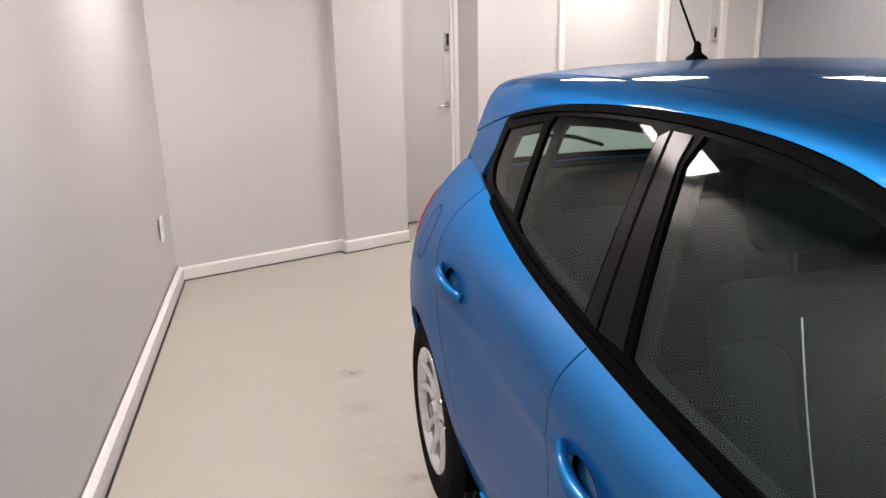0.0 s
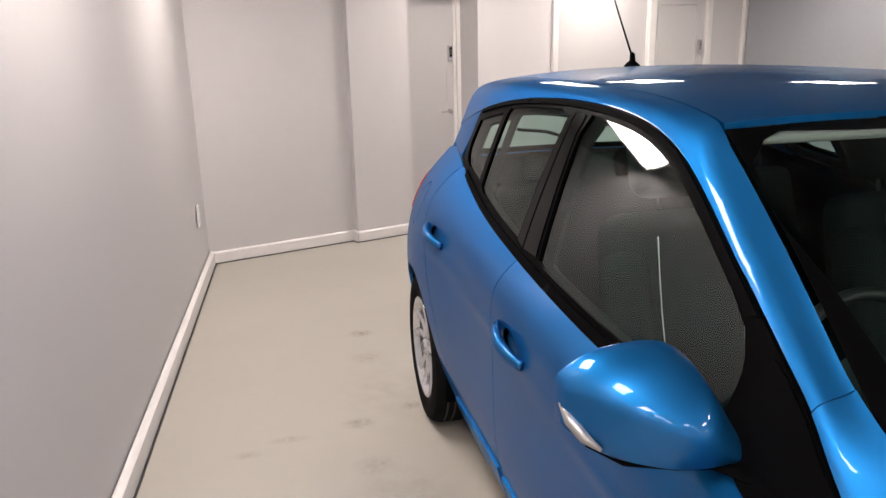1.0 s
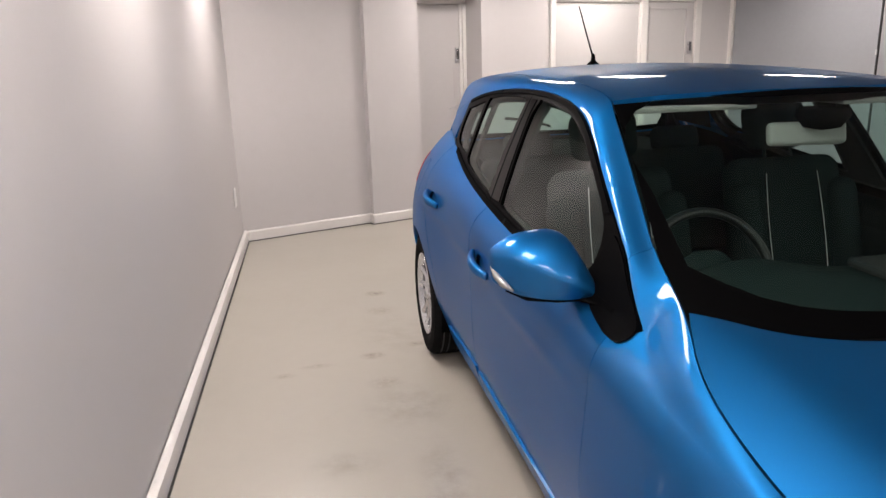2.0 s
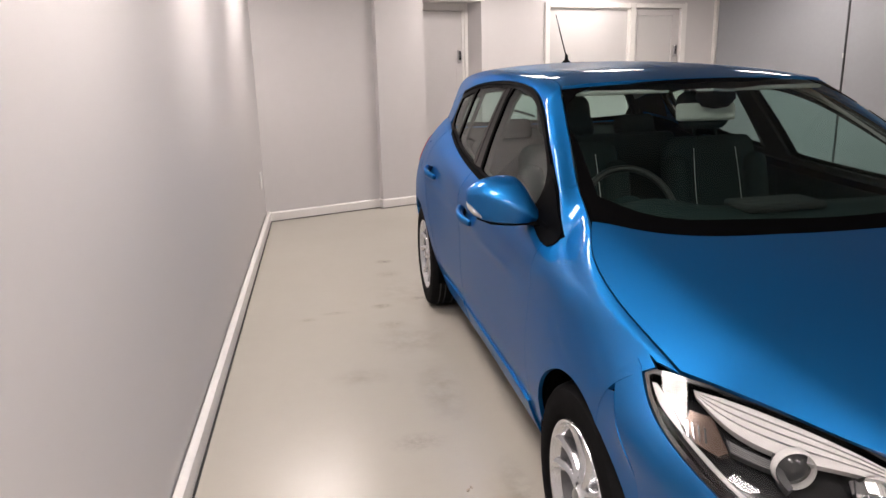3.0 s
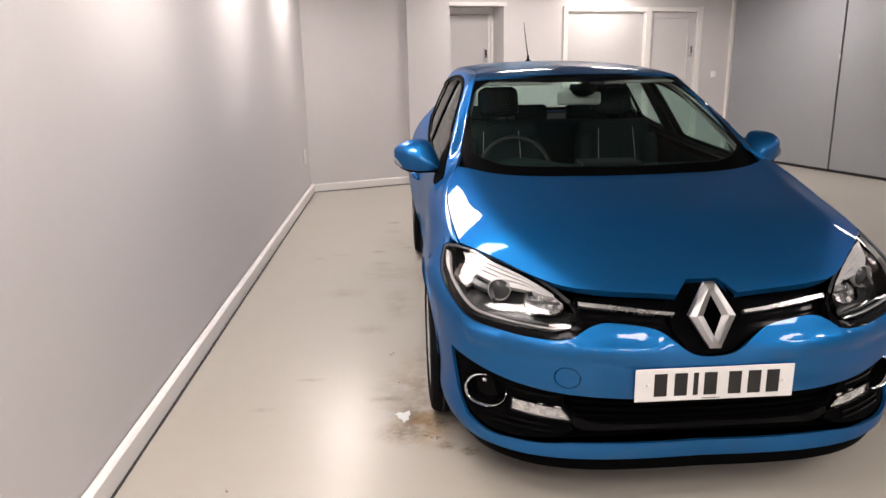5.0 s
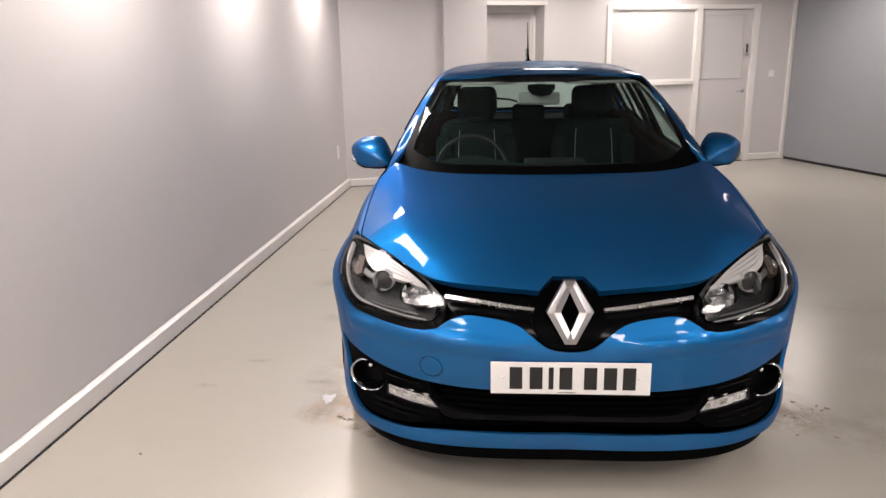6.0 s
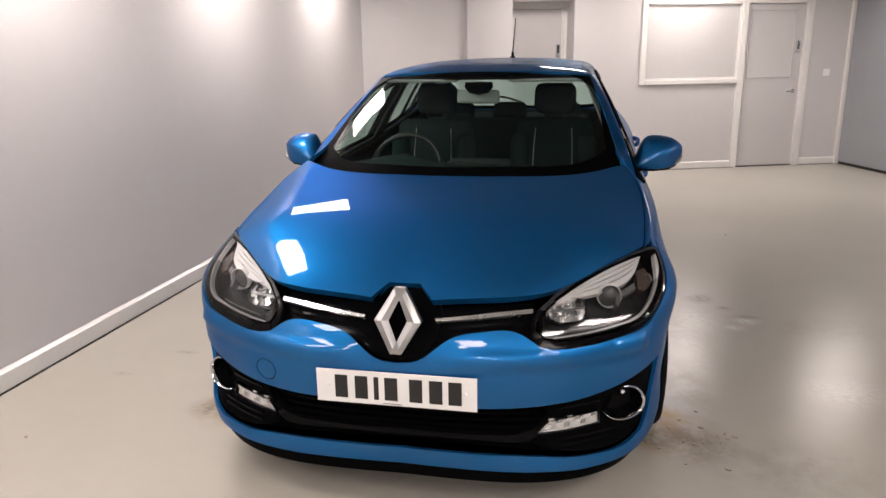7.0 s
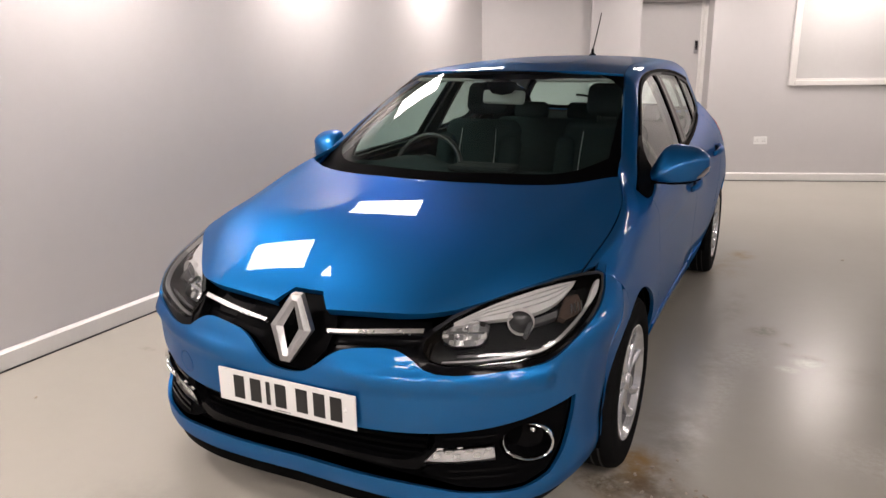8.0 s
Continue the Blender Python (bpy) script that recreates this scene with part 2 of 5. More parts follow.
def part(name, bm, mat, parent, label="", smooth=False, crisp=None):
    """Links a bmesh as one mesh object under a thing or a part."""
    me = bpy.data.meshes.new(name)
    bmesh.ops.recalc_face_normals(bm, faces=bm.faces)
    bm.to_mesh(me)
    bm.free()
    me.materials.append(mat)
    if smooth:
        me.polygons.foreach_set("use_smooth", [True] * len(me.polygons))
        if crisp:
            me.set_sharp_from_angle(angle=radians(crisp))
    ob = new(name, me)
    if parent is not None:
        ob.parent = parent
    return tagged(ob, label) if label else ob


def box(lo, hi, bevel=0.0, seg=2, m=None):
    """A bmesh box with rounded edges, between two corners."""
    bm = bmesh.new()
    bmesh.ops.create_cube(bm, size=1)
    c, d = (Vector(lo) + Vector(hi)) / 2, Vector(hi) - Vector(lo)
    for v in bm.verts:
        v.co = Vector((v.co.x * d.x, v.co.y * d.y, v.co.z * d.z)) + c
    if bevel:
        bmesh.ops.bevel(bm, geom=bm.edges[:], offset=bevel, segments=seg, affect="EDGES", profile=0.5)
    if m is not None:
        bm.transform(m)
    return bm


def join(*bms):
    """Several bmeshes as one."""
    out = bmesh.new()
    for b in bms:
        me = bpy.data.meshes.new("join")
        b.to_mesh(me)
        b.free()
        out.from_mesh(me)
        bpy.data.meshes.remove(me)
    return out


def lathe(profile, axis="x", steps=48, at=(0, 0, 0)):
    """A turned bmesh from (radius, along) pairs."""
    bm = bmesh.new()
    rings = []
    for i in range(steps):
        c, s = math.cos(2 * math.pi * i / steps), math.sin(2 * math.pi * i / steps)
        ring = []
        for r, a in profile:
            p = {"x": (a, r * c, r * s), "y": (r * c, a, r * s), "z": (r * c, r * s, a)}[axis]
            ring.append(bm.verts.new(Vector(p) + Vector(at)))
        rings.append(ring)
    for i in range(steps):
        a, b = rings[i], rings[(i + 1) % steps]
        for j in range(len(profile) - 1):
            bm.faces.new((a[j], b[j], b[j + 1], a[j + 1]))
    bmesh.ops.remove_doubles(bm, verts=bm.verts, dist=1e-5)
    return bm


def tube(points, radius, sides=10, closed=False, flat=1.0):
    """A bmesh tube along points."""
    bm = bmesh.new()
    pts = [Vector(p) for p in points]
    n = len(pts)
    rings = []
    up = Vector((0, 0, 1))
    for i, p in enumerate(pts):
        d = (pts[(i + 1) % n] - pts[i - 1]) if closed else (pts[min(i + 1, n - 1)] - pts[max(i - 1, 0)])
        d.normalize()
        ref = up if abs(d.z) < 0.95 else Vector((1, 0, 0))
        s = d.cross(ref).normalized()
        t = s.cross(d)
        r = radius[i] if hasattr(radius, "__len__") else radius
        rings.append([bm.verts.new(p + s * r * math.cos(2 * math.pi * k / sides) + t * r * flat * math.sin(2 * math.pi * k / sides)) for k in range(sides)])
    for i in range(n if closed else n - 1):
        a, b = rings[i], rings[(i + 1) % n]
        for k in range(sides):
            bm.faces.new((a[k], a[(k + 1) % sides], b[(k + 1) % sides], b[k]))
    if not closed:
        bm.faces.new(rings[0])
        bm.faces.new(rings[-1][::-1])
    return bm


def thing(name, label, category, at=(0, 0, 0), turn=0.0, group="", kind=""):
    ob = new(name)
    ob.matrix_basis = pose(*at, 0, 0, turn)
    return tagged(ob, label, category, group, kind)



# ---- the room; the end wall runs at 19 degrees to the car ----
ANG = 19.0
CU, SU = math.cos(radians(ANG)), math.sin(radians(ANG))
CEILING = 2.42


def uv(u, v, z=0.0):
    """A point from metres along the end wall and metres towards it."""
    return (u * CU - v * SU, u * SU + v * CU, z)


END = pose(0, 0, 0, 0, 0, ANG)
W0, W1 = Vector((-1.962, 5.385, 0)), Vector((-2.122, -3.0, 0))
WDIR = (W1 - W0).normalized()
W2 = W0 + WDIR * 12.0
UR = 6.01
VR = 5.81


def slab(name, pts, z0, z1, mat, label, category):
    bm = bmesh.new()
    lo = [bm.verts.new((p[0], p[1], z0)) for p in pts]
    hi = [bm.verts.new((p[0], p[1], z1)) for p in pts]
    n = len(pts)
    bm.faces.new(lo)
    bm.faces.new(hi)
    for i in range(n):
        bm.faces.new((lo[i], lo[(i + 1) % n], hi[(i + 1) % n], hi[i]))
    return tagged(part(name, bm, mat, None, label), label, category, kind="structure")


BIG = [(-4, -10, 0), (9.5, -12, 0), (11, 9.5, 0), (-4, 9.5, 0)]
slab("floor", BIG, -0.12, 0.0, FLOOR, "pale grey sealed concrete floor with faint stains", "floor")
slab("ceiling", BIG, CEILING, CEILING + 0.1, CEIL, "grey painted ceiling above the room", "ceiling")


def wall_box(name, a, b, thick, z0, z1, mat, label, category="wall"):
    """A wall from a to b whose face stands on the line, thick to the left of it."""
    a, b = Vector(a), Vector(b)
    d = (b - a).normalized()
    n = Vector((-d.y, d.x, 0)) * thick
    return slab(name, [a, b, b + n, a + n], z0, z1, mat, label, category)


def end_box(name, u0, u1, v0, v1, z0, z1, mat, label, category, bevel=0.0):
    bm = box((u0, v0, z0), (u1, v1, z1), bevel, m=END)
    return tagged(part(name, bm, mat, None, label), label, category, kind="structure")


wall_box("wall_west", W2, W0 + Vector((0, 0.5, 0)), 0.2, 0, CEILING, WALL, "long plain grey painted wall beside the car")
end_box("wall_north", -0.6, 1.085, 5.72, 6.4, 0, CEILING, WALL, "grey painted end wall in the corner", "wall")
end_box("wall_pier", 1.085, 1.615, 5.65, 6.4, 0, CEILING, WALL, "grey painted pier standing proud of the end wall", "wall")
end_box("wall_over_door", 1.615, 2.405, VR, 6.4, 2.055, CEILING, WALL, "grey wall above the door recess", "wall")
end_box("wall_recess_back", 1.615, 2.405, 6.20, 6.4, 0, 2.055, WALL, "grey wall behind the recessed door", "wall")
end_box("wall_middle", 2.405, 3.245, VR, 6.4, 0, CEILING, WALL, "grey painted end wall between door and window", "wall")
end_box("wall_below_window", 3.245, 4.56, VR, 6.4, 0, 1.06, WALL, "grey painted wall below the office window", "wall")
end_box("wall_above_window", 3.245, 5.43, VR, 6.4, 2.06, CEILING, WALL, "grey wall above the office window and door", "wall")
end_box("wall_behind_window", 3.245, 5.43, 6.1, 6.4, 0, 2.06, WALL, "grey wall of the office behind", "wall")
end_box("wall_east_end", 5.43, UR + 0.3, VR, 6.4, 0, CEILING, WALL, "grey painted end wall beside the partition", "wall")
wall_box("wall_south", uv(UR + 0.4, -9.0), W2 + Vector((-0.4, -0.2, 0)), -0.2, 0, CEILING, WALL, "plain grey wall behind the camera")


def skirting(name, a, b, n=0.016, h=0.092):
    """White skirting along the floor from a to b, standing proud to the right of it."""
    a, b = Vector(a), Vector(b)
    d = (b - a).normalized()
    s = Vector((d.y, -d.x, 0))
    bm = bmesh.new()
    prof = [(0.0, 0.004), (n, 0.004), (n, h - 0.012), (n * 0.55, h - 0.003), (n * 0.3, h), (0.0, h)]
    ra = [bm.verts.new(a + s * o + Vector((0, 0, z))) for o, z in prof]
    rb = [bm.verts.new(b + s * o + Vector((0, 0, z))) for o, z in prof]
    for i in range(len(prof) - 1):
        bm.faces.new((ra[i], rb[i], rb[i + 1], ra[i + 1]))
    bm.faces.new(ra[::-1])
    bm.faces.new(rb)
    ob = part(name, bm, TRIM_WHITE, None)
    gap = part("floor_gap", join(box((0, -n - 0.009, 0.0008), ((b - a).length, -n + 0.004, 0.0060), 0, m=Matrix.Translation(a) @ Matrix.Rotation(math.atan2(d.y, d.x), 4, "Z"))), DARK_GAP, ob, "dark gap under the skirting")
    return tagged(ob, "white painted skirting board along the wall foot", "skirting", kind="structure")


skirting("baseboard_west", W2, W0, 0.030, 0.10)
skirting("baseboard_north", uv(-0.10, 5.72), uv(1.085, 5.72))
skirting("baseboard_pier", uv(1.069, 5.65), uv(1.615, 5.65))
skirting("baseboard_pier_return", uv(1.085, 5.72), uv(1.085, 5.634))
skirting("baseboard_middle", uv(2.405, VR), uv(4.56, VR))
skirting("baseboard_east", uv(5.48, VR), uv(UR, VR))


def wall_plate(name, at, turn, w, h, label, category, kind_bits):
    """A small white plate on a wall, with its rockers or sockets."""
    t = thing(name, label, category, at, turn)
    part("plate", box((-w / 2, -0.009, -h / 2), (w / 2, 0, h / 2), 0.003), SWITCH_WHITE, t)
    for x, z, a, b in kind_bits:
        part("rocker", box((x - a, -0.013, z - b), (x + a, -0.008, z + b), 0.002), SWITCH_WHITE, t)
    return t


wall_plate("wall_switch", uv(5.735, VR, 1.168), ANG, 0.086, 0.086, "white light switch on the grey wall", "light switch", [(0, 0, 0.014, 0.022)])
sock = wall_plate("wall_socket", uv(3.015, VR, 0.457), ANG, 0.146, 0.086, "white double socket on the grey wall", "wall socket", [(-0.05, 0.024, 0.010, 0.008), (0.05, 0.024, 0.010, 0.008)])
for x in (-0.038, 0.038):
    for dx, dz in ((0, 0.008), (-0.011, -0.012), (0.011, -0.012)):
        part("socket_hole", box((x + dx - 0.0035, -0.0100, dz - 0.003), (x + dx + 0.0035, -0.0088, dz + 0.003)), DARK_GAP, sock)
wdir = math.degrees(math.atan2(-WDIR.y, -WDIR.x))
wp = W0 + (W0 - W2).normalized() * -0.46
wall_plate("wall_socket", (wp.x, wp.y, 0.47), wdir, 0.086, 0.146, "white socket plate on the long grey wall", "wall socket", [(0, 0.045, 0.008, 0.010), (0, -0.03, 0.020, 0.020)])


def lever_handle(parent, x, y, z, flip=1):
    """A steel lever handle on a round rose."""
    h = part("lever_rose", lathe([(0.001, -0.012), (0.022, -0.012), (0.025, -0.008), (0.025, 0.0)], "y", 24, (x, y, z)), STEEL, parent, "round steel rose", smooth=True, crisp=40)
    part("lever", tube([(x, y - 0.010, z), (x, y - 0.045, z), (x - flip * 0.02, y - 0.052, z), (x - flip * 0.12, y - 0.052, z - 0.002)], 0.008, 10), STEEL, parent, "steel lever handle", smooth=True)


def keypad_lock(parent, x, y, z):
    """A digital lock: a rounded steel case with two rows of buttons and a knob."""
    part("lock_case", box((x - 0.022, y - 0.028, z - 0.075), (x + 0.022, y, z + 0.075), 0.010, 3), STEEL, parent, "steel keypad lock", smooth=True, crisp=50)
    part("lock_face", box((x - 0.015, y - 0.0295, z - 0.035), (x + 0.015, y - 0.027, z + 0.06), 0.001), BLACK_PLASTIC, parent)
    for i in range(5):
        for q in (-0.007, 0.007):
            part("lock_button", lathe([(0.001, -0.032), (0.0035, -0.0315), (0.004, -0.029)], "y", 10, (x + q, y, z + 0.048 - 0.018 * i)), STEEL, parent, smooth=True)
    part("lock_knob", lathe([(0.001, -0.05), (0.010, -0.049), (0.012, -0.028)], "y", 16, (x, y, z - 0.055)), STEEL, parent, smooth=True, crisp=40)


# recessed door
d1 = thing("door_1", "closed grey flush door in a white frame, recessed", "door", uv(0, 0), ANG, kind="structure")
DV = 6.12
part("door_leaf", box((1.625, DV, 0.008), (2.362, DV + 0.044, 1.975), 0.003), DOOR_GREY, d1, "plain grey door leaf")
part("frame_side", box((2.365, DV - 0.03, 0), (2.405, DV + 0.07, 2.055), 0.003), TRIM_WHITE, d1, "white door frame")
part("frame_side", box((2.335, DV - 0.012, 0), (2.365, DV - 0.001, 2.0), 0.003), TRIM_WHITE, d1)
part("frame_head", box((1.615, DV - 0.03, 1.978), (2.365, DV + 0.07, 2.055), 0.003), TRIM_WHITE, d1)
keypad_lock(d1, 2.30, DV, 1.488)
lever_handle(d1, 2.30, DV, 0.972)
part("finger_plate", box((2.265, DV - 0.003, 1.06), (2.33, DV, 1.36), 0.001), DOOR_GREY, d1, "grey push plate")
end_box("trim_over_recess", 1.615, 2.44, VR - 0.016, VR - 0.002, 2.057, 2.10, TRIM_WHITE, "white trim over the door recess", "trim")

# office window and its door
w1 = thing("window_1", "white-framed internal office window with pale frosted pane", "window", uv(0, 0), ANG, kind="structure")
V0 = VR
for nm, a, b in (("frame_left", (3.245, V0 - 0.022, 1.06), (3.31, V0 + 0.09, 2.06)), ("frame_top", (3.31, V0 - 0.022, 2.0), (4.52, V0 + 0.09, 2.06)), ("frame_sill", (3.31, V0 - 0.034, 1.06), (4.52, V0 + 0.09, 1.115))):
    part(nm, box(a, b, 0.005), TRIM_WHITE, w1, "white painted frame")
for a, b in (((3.31, V0 + 0.004, 1.115), (3.328, V0 + 0.03, 2.0)), ((4.502, V0 + 0.004, 1.115), (4.52, V0 + 0.03, 2.0)), ((3.328, V0 + 0.004, 1.982), (4.502, V0 + 0.03, 2.0)), ((3.328, V0 + 0.004, 1.115), (4.502, V0 + 0.03, 1.133))):
    part("bead", box(a, b, 0.004), TRIM_WHITE, w1)
part("pane", box((3.328, V0 + 0.018, 1.133), (4.502, V0 + 0.026, 1.982)), FROST, w1, "pale obscured pane")
d2 = thing("door_2", "closed grey door with obscured upper pane in a white frame", "door", uv(0, 0), ANG, kind="structure")
part("frame_post", box((4.52, V0 - 0.022, 0.0), (4.605, V0 + 0.09, 2.06), 0.005), TRIM_WHITE, d2, "white frame post")
part("frame_post", box((5.375, V0 - 0.022, 0.0), (5.43, V0 + 0.09, 2.06), 0.005), TRIM_WHITE, d2, "white frame post")
part("frame_head", box((4.605, V0 - 0.022, 2.005), (5.375, V0 + 0.09, 2.06), 0.005), TRIM_WHITE, d2)
part("architrave", box((5.432, V0 - 0.016, 0.0), (5.475, V0 - 0.001, 2.075), 0.004), TRIM_WHITE, d2)
leaf = join(box((4.610, V0 + 0.012, 0.012), (5.370, V0 + 0.052, 1.115), 0.002), box((4.610, V0 + 0.012, 1.115), (4.655, V0 + 0.052, 2.0), 0.002), box((5.26, V0 + 0.012, 1.115), (5.370, V0 + 0.052, 2.0), 0.002), box((4.655, V0 + 0.012, 1.935), (5.26, V0 + 0.052, 2.0), 0.002))
part("door_leaf", leaf, DOOR_GREY, d2, "grey door leaf")
for a, b in (((4.655, V0 + 0.004, 1.115), (4.67, V0 + 0.03, 1.935)), ((5.245, V0 + 0.004, 1.115), (5.26, V0 + 0.03, 1.935)), ((4.67, V0 + 0.004, 1.920), (5.245, V0 + 0.03, 1.935)), ((4.67, V0 + 0.004, 1.115), (5.245, V0 + 0.03, 1.130))):
    part("bead", box(a, b, 0.004), DOOR_GREY, d2)
part("pane", box((4.67, V0 + 0.020, 1.130), (5.245, V0 + 0.028, 1.920)), FROST, d2, "pale obscured pane")
part("threshold", box((4.610, V0 - 0.01, 0.0006), (5.370, V0 + 0.05, 0.010)), DARK_GAP, d2, "dark gap under the door")
keypad_lock(d2, 5.305, V0 + 0.012, 1.492)
lever_handle(d2, 5.305, V0 + 0.012, 0.948)

# folding partition: tall grey panels with dark joints
V = VR - 0.04
FIRST_JOINT = 3.995
k = 0
while V > -9.0:
    lo = FIRST_JOINT if k == 0 else V - 1.78
    p = tagged(part("partition_panel", box((UR, lo + 0.012, 0.035), (UR + 0.09, V - 0.012, CEILING), 0.004, m=END), SHUTTER_GREY, None), "tall smooth grey panel of a folding partition", "partition panel", "partition panels")
    part("panel_seal", box((UR + 0.02, lo - 0.013, 0.03), (UR + 0.07, lo + 0.013, CEILING), 0, m=END), DARK_GAP, p, "dark joint between panels")
    part("bottom_seal", box((UR + 0.012, lo + 0.012, 0.0), (UR + 0.08, V - 0.012, 0.0345), 0, m=END), DARK_GAP, p, "dark floor seal")
    if k % 2 == 0:
        part("panel_bolt", box((UR - 0.006, lo + 0.004, 1.37), (UR + 0.004, lo + 0.022, 1.42), 0.002, m=END), STEEL, p, "small steel bolt")
    V = lo
    k += 1
end_box("partition_jamb", UR - 0.03, UR + 0.1, VR - 0.04, VR, 0, CEILING, TRIM_WHITE, "grey jamb post of the partition", "trim")
wall_box("wall_east", uv(UR + 0.12, 6.0), uv(UR + 0.12, -9.4), 0.15, 0, CEILING, WALL, "plain wall behind the partition")

# ---- car surfaces: y = 0 at the front axle, +y to the tail, x = 0 on the centreline ----
def spline(*pts):
    """A natural cubic spline through (a, b) pairs, straight beyond its ends."""
    a = np.array([p[0] for p in pts], float)
    b = np.array([p[1] for p in pts], float)
    n = len(a)
    if n == 2:
        return lambda q: b[0] + (b[1] - b[0]) * (np.asarray(q, float) - a[0]) / (a[1] - a[0])
    h = np.diff(a)
    m = np.zeros((n, n))
    r = np.zeros(n)
    m[0, 0] = m[-1, -1] = 1
    for i in range(1, n - 1):
        m[i, i - 1], m[i, i], m[i, i + 1] = h[i - 1], 2 * (h[i - 1] + h[i]), h[i]
        r[i] = 6 * ((b[i + 1] - b[i]) / h[i] - (b[i] - b[i - 1]) / h[i - 1])
    k = np.linalg.solve(m, r)
    s0 = (b[1] - b[0]) / h[0] - h[0] * k[1] / 6
    s1 = (b[-1] - b[-2]) / h[-1] + h[-1] * k[-2] / 6

    def f(q):
        q = np.asarray(q, float)
        c = np.clip(q, a[0], a[-1])
        i = np.clip(np.searchsorted(a, c) - 1, 0, n - 2)
        d, e = c - a[i], a[i + 1] - c
        v = (k[i] * e**3 + k[i + 1] * d**3) / (6 * h[i]) + (b[i] / h[i] - k[i] * h[i] / 6) * e + (b[i + 1] / h[i] - k[i + 1] * h[i] / 6) * d
        return v + s0 * np.minimum(q - a[0], 0) + s1 * np.maximum(q - a[-1], 0)

    return f


# body side: half-width and height of six lines that run along the car
SIDE_X = [
    spline((-0.45, 0.77), (0, 0.785), (1.3, 0.79), (2.6, 0.785), (3.3, 0.70)),
    spline((-0.45, 0.845), (0, 0.85), (0.7, 0.842), (1.3, 0.84), (2.0, 0.845), (2.64, 0.86), (3.3, 0.76)),
    spline((-0.45, 0.868), (0, 0.902), (0.7, 0.868), (1.3, 0.862), (2.0, 0.876), (2.64, 0.914), (3.3, 0.81)),
    spline((-0.45, 0.84), (0, 0.864), (0.7, 0.862), (1.4, 0.866), (2.2, 0.873), (2.7, 0.884), (3.3, 0.76)),
    spline((-0.45, 0.775), (0, 0.826), (0.7, 0.838), (1.4, 0.846), (2.2, 0.836), (2.7, 0.815), (3.3, 0.68)),
    spline((0.2, 0.77), (0.7, 0.795), (1.6, 0.79), (2.2, 0.755), (2.6, 0.708), (3.1, 0.63)),
]
SIDE_Z = [
    spline((0, 0.20), (3, 0.20)),
    spline((0, 0.33), (1.3, 0.33), (2.6, 0.35)),
    spline((0, 0.60), (1.3, 0.58), (2.6, 0.62)),
    spline((0, 0.78), (1.3, 0.80), (2.6, 0.85)),
    spline((-0.4, 0.795), (-0.27, 0.822), (-0.1, 0.850), (0.1, 0.872), (0.7, 0.895), (1.4, 0.91), (2.2, 0.955), (2.7, 1.0), (3.3, 1.02)),
    spline((0.2, 0.94), (0.7, 0.95), (1.2, 0.962), (1.7, 0.99), (2.2, 1.045), (2.6, 1.115), (3.1, 1.14)),
]


def side(y, z):
    """Half-width of the body side at y and height z."""
    y, z = np.broadcast_arrays(np.asarray(y, float), np.asarray(z, float))
    shape, q = y.shape, z.ravel()
    a = np.stack([f(y.ravel()) for f in SIDE_Z], 1)
    b = np.stack([f(y.ravel()) for f in SIDE_X], 1)
    n, h = a.shape[1], np.diff(a, axis=1)
    g = np.diff(b, axis=1) / h
    m, r = np.zeros((len(q), n, n)), np.zeros((len(q), n, 1))
    m[:, 0, 0] = m[:, -1, -1] = 1
    for i in range(1, n - 1):
        m[:, i, i - 1], m[:, i, i], m[:, i, i + 1] = h[:, i - 1], 2 * (h[:, i - 1] + h[:, i]), h[:, i]
        r[:, i, 0] = 6 * (g[:, i] - g[:, i - 1])
    k = np.linalg.solve(m, r)[:, :, 0]
    c = np.clip(q, a[:, 0], a[:, -1])
    i = np.clip((c[:, None] > a).sum(1) - 1, 0, n - 2)
    p = np.arange(len(q))
    hi, d, e = h[p, i], c - a[p, i], a[p, i + 1] - c
    v = (k[p, i] * e**3 + k[p, i + 1] * d**3) / (6 * hi) + (b[p, i] / hi - k[p, i] * hi / 6) * e + (b[p, i + 1] / hi - k[p, i + 1] * hi / 6) * d
    s0, s1 = g[:, 0] - h[:, 0] * k[:, 1] / 6, g[:, -1] + h[:, -1] * k[:, -2] / 6
    ridge = 0.005 * np.exp(-((q - 0.775 - 0.04 * (y.ravel() - 1.4)) / 0.022)**2) * np.clip((y.ravel() - 0.4) / 0.5, 0, 1) * np.clip((2.75 - y.ravel()) / 0.4, 0, 1)
    return (ridge + v + s0 * np.minimum(q - a[:, 0], 0) + s1 * np.maximum(q - a[:, -1], 0)).reshape(shape)


def pane(y, z):
    """Half-width of the glasshouse side at y and height z."""
    d = z - SIDE_Z[5](y)
    return SIDE_X[5](y) - 0.43 * d - 0.24 * d * abs(d)


FRONT_Y = spline((0.12, -0.855), (0.22, -0.882), (0.30, -0.885), (0.42, -0.908), (0.52, -0.918), (0.60, -0.905), (0.68, -0.865), (0.76, -0.80), (0.84, -0.71), (0.90, -0.60))
FRONT_C = spline((0.12, -0.84), (0.20, -0.862), (0.25, -0.83), (0.30, -0.785), (0.36, -0.757), (0.48, -0.755), (0.60, -0.735), (0.68, -0.69), (0.76, -0.58), (0.84, -0.43), (0.90, -0.30))
FRONT_E = spline((0.16, -0.34), (0.48, -0.34), (0.60, -0.34), (0.72, -0.25), (0.84, -0.10))
FRONT_W = spline((0.16, 0.80), (0.23, 0.845), *[(h, float(side(FRONT_E(h), h))) for h in (0.36, 0.48, 0.6, 0.7, 0.78, 0.84, 0.9)])


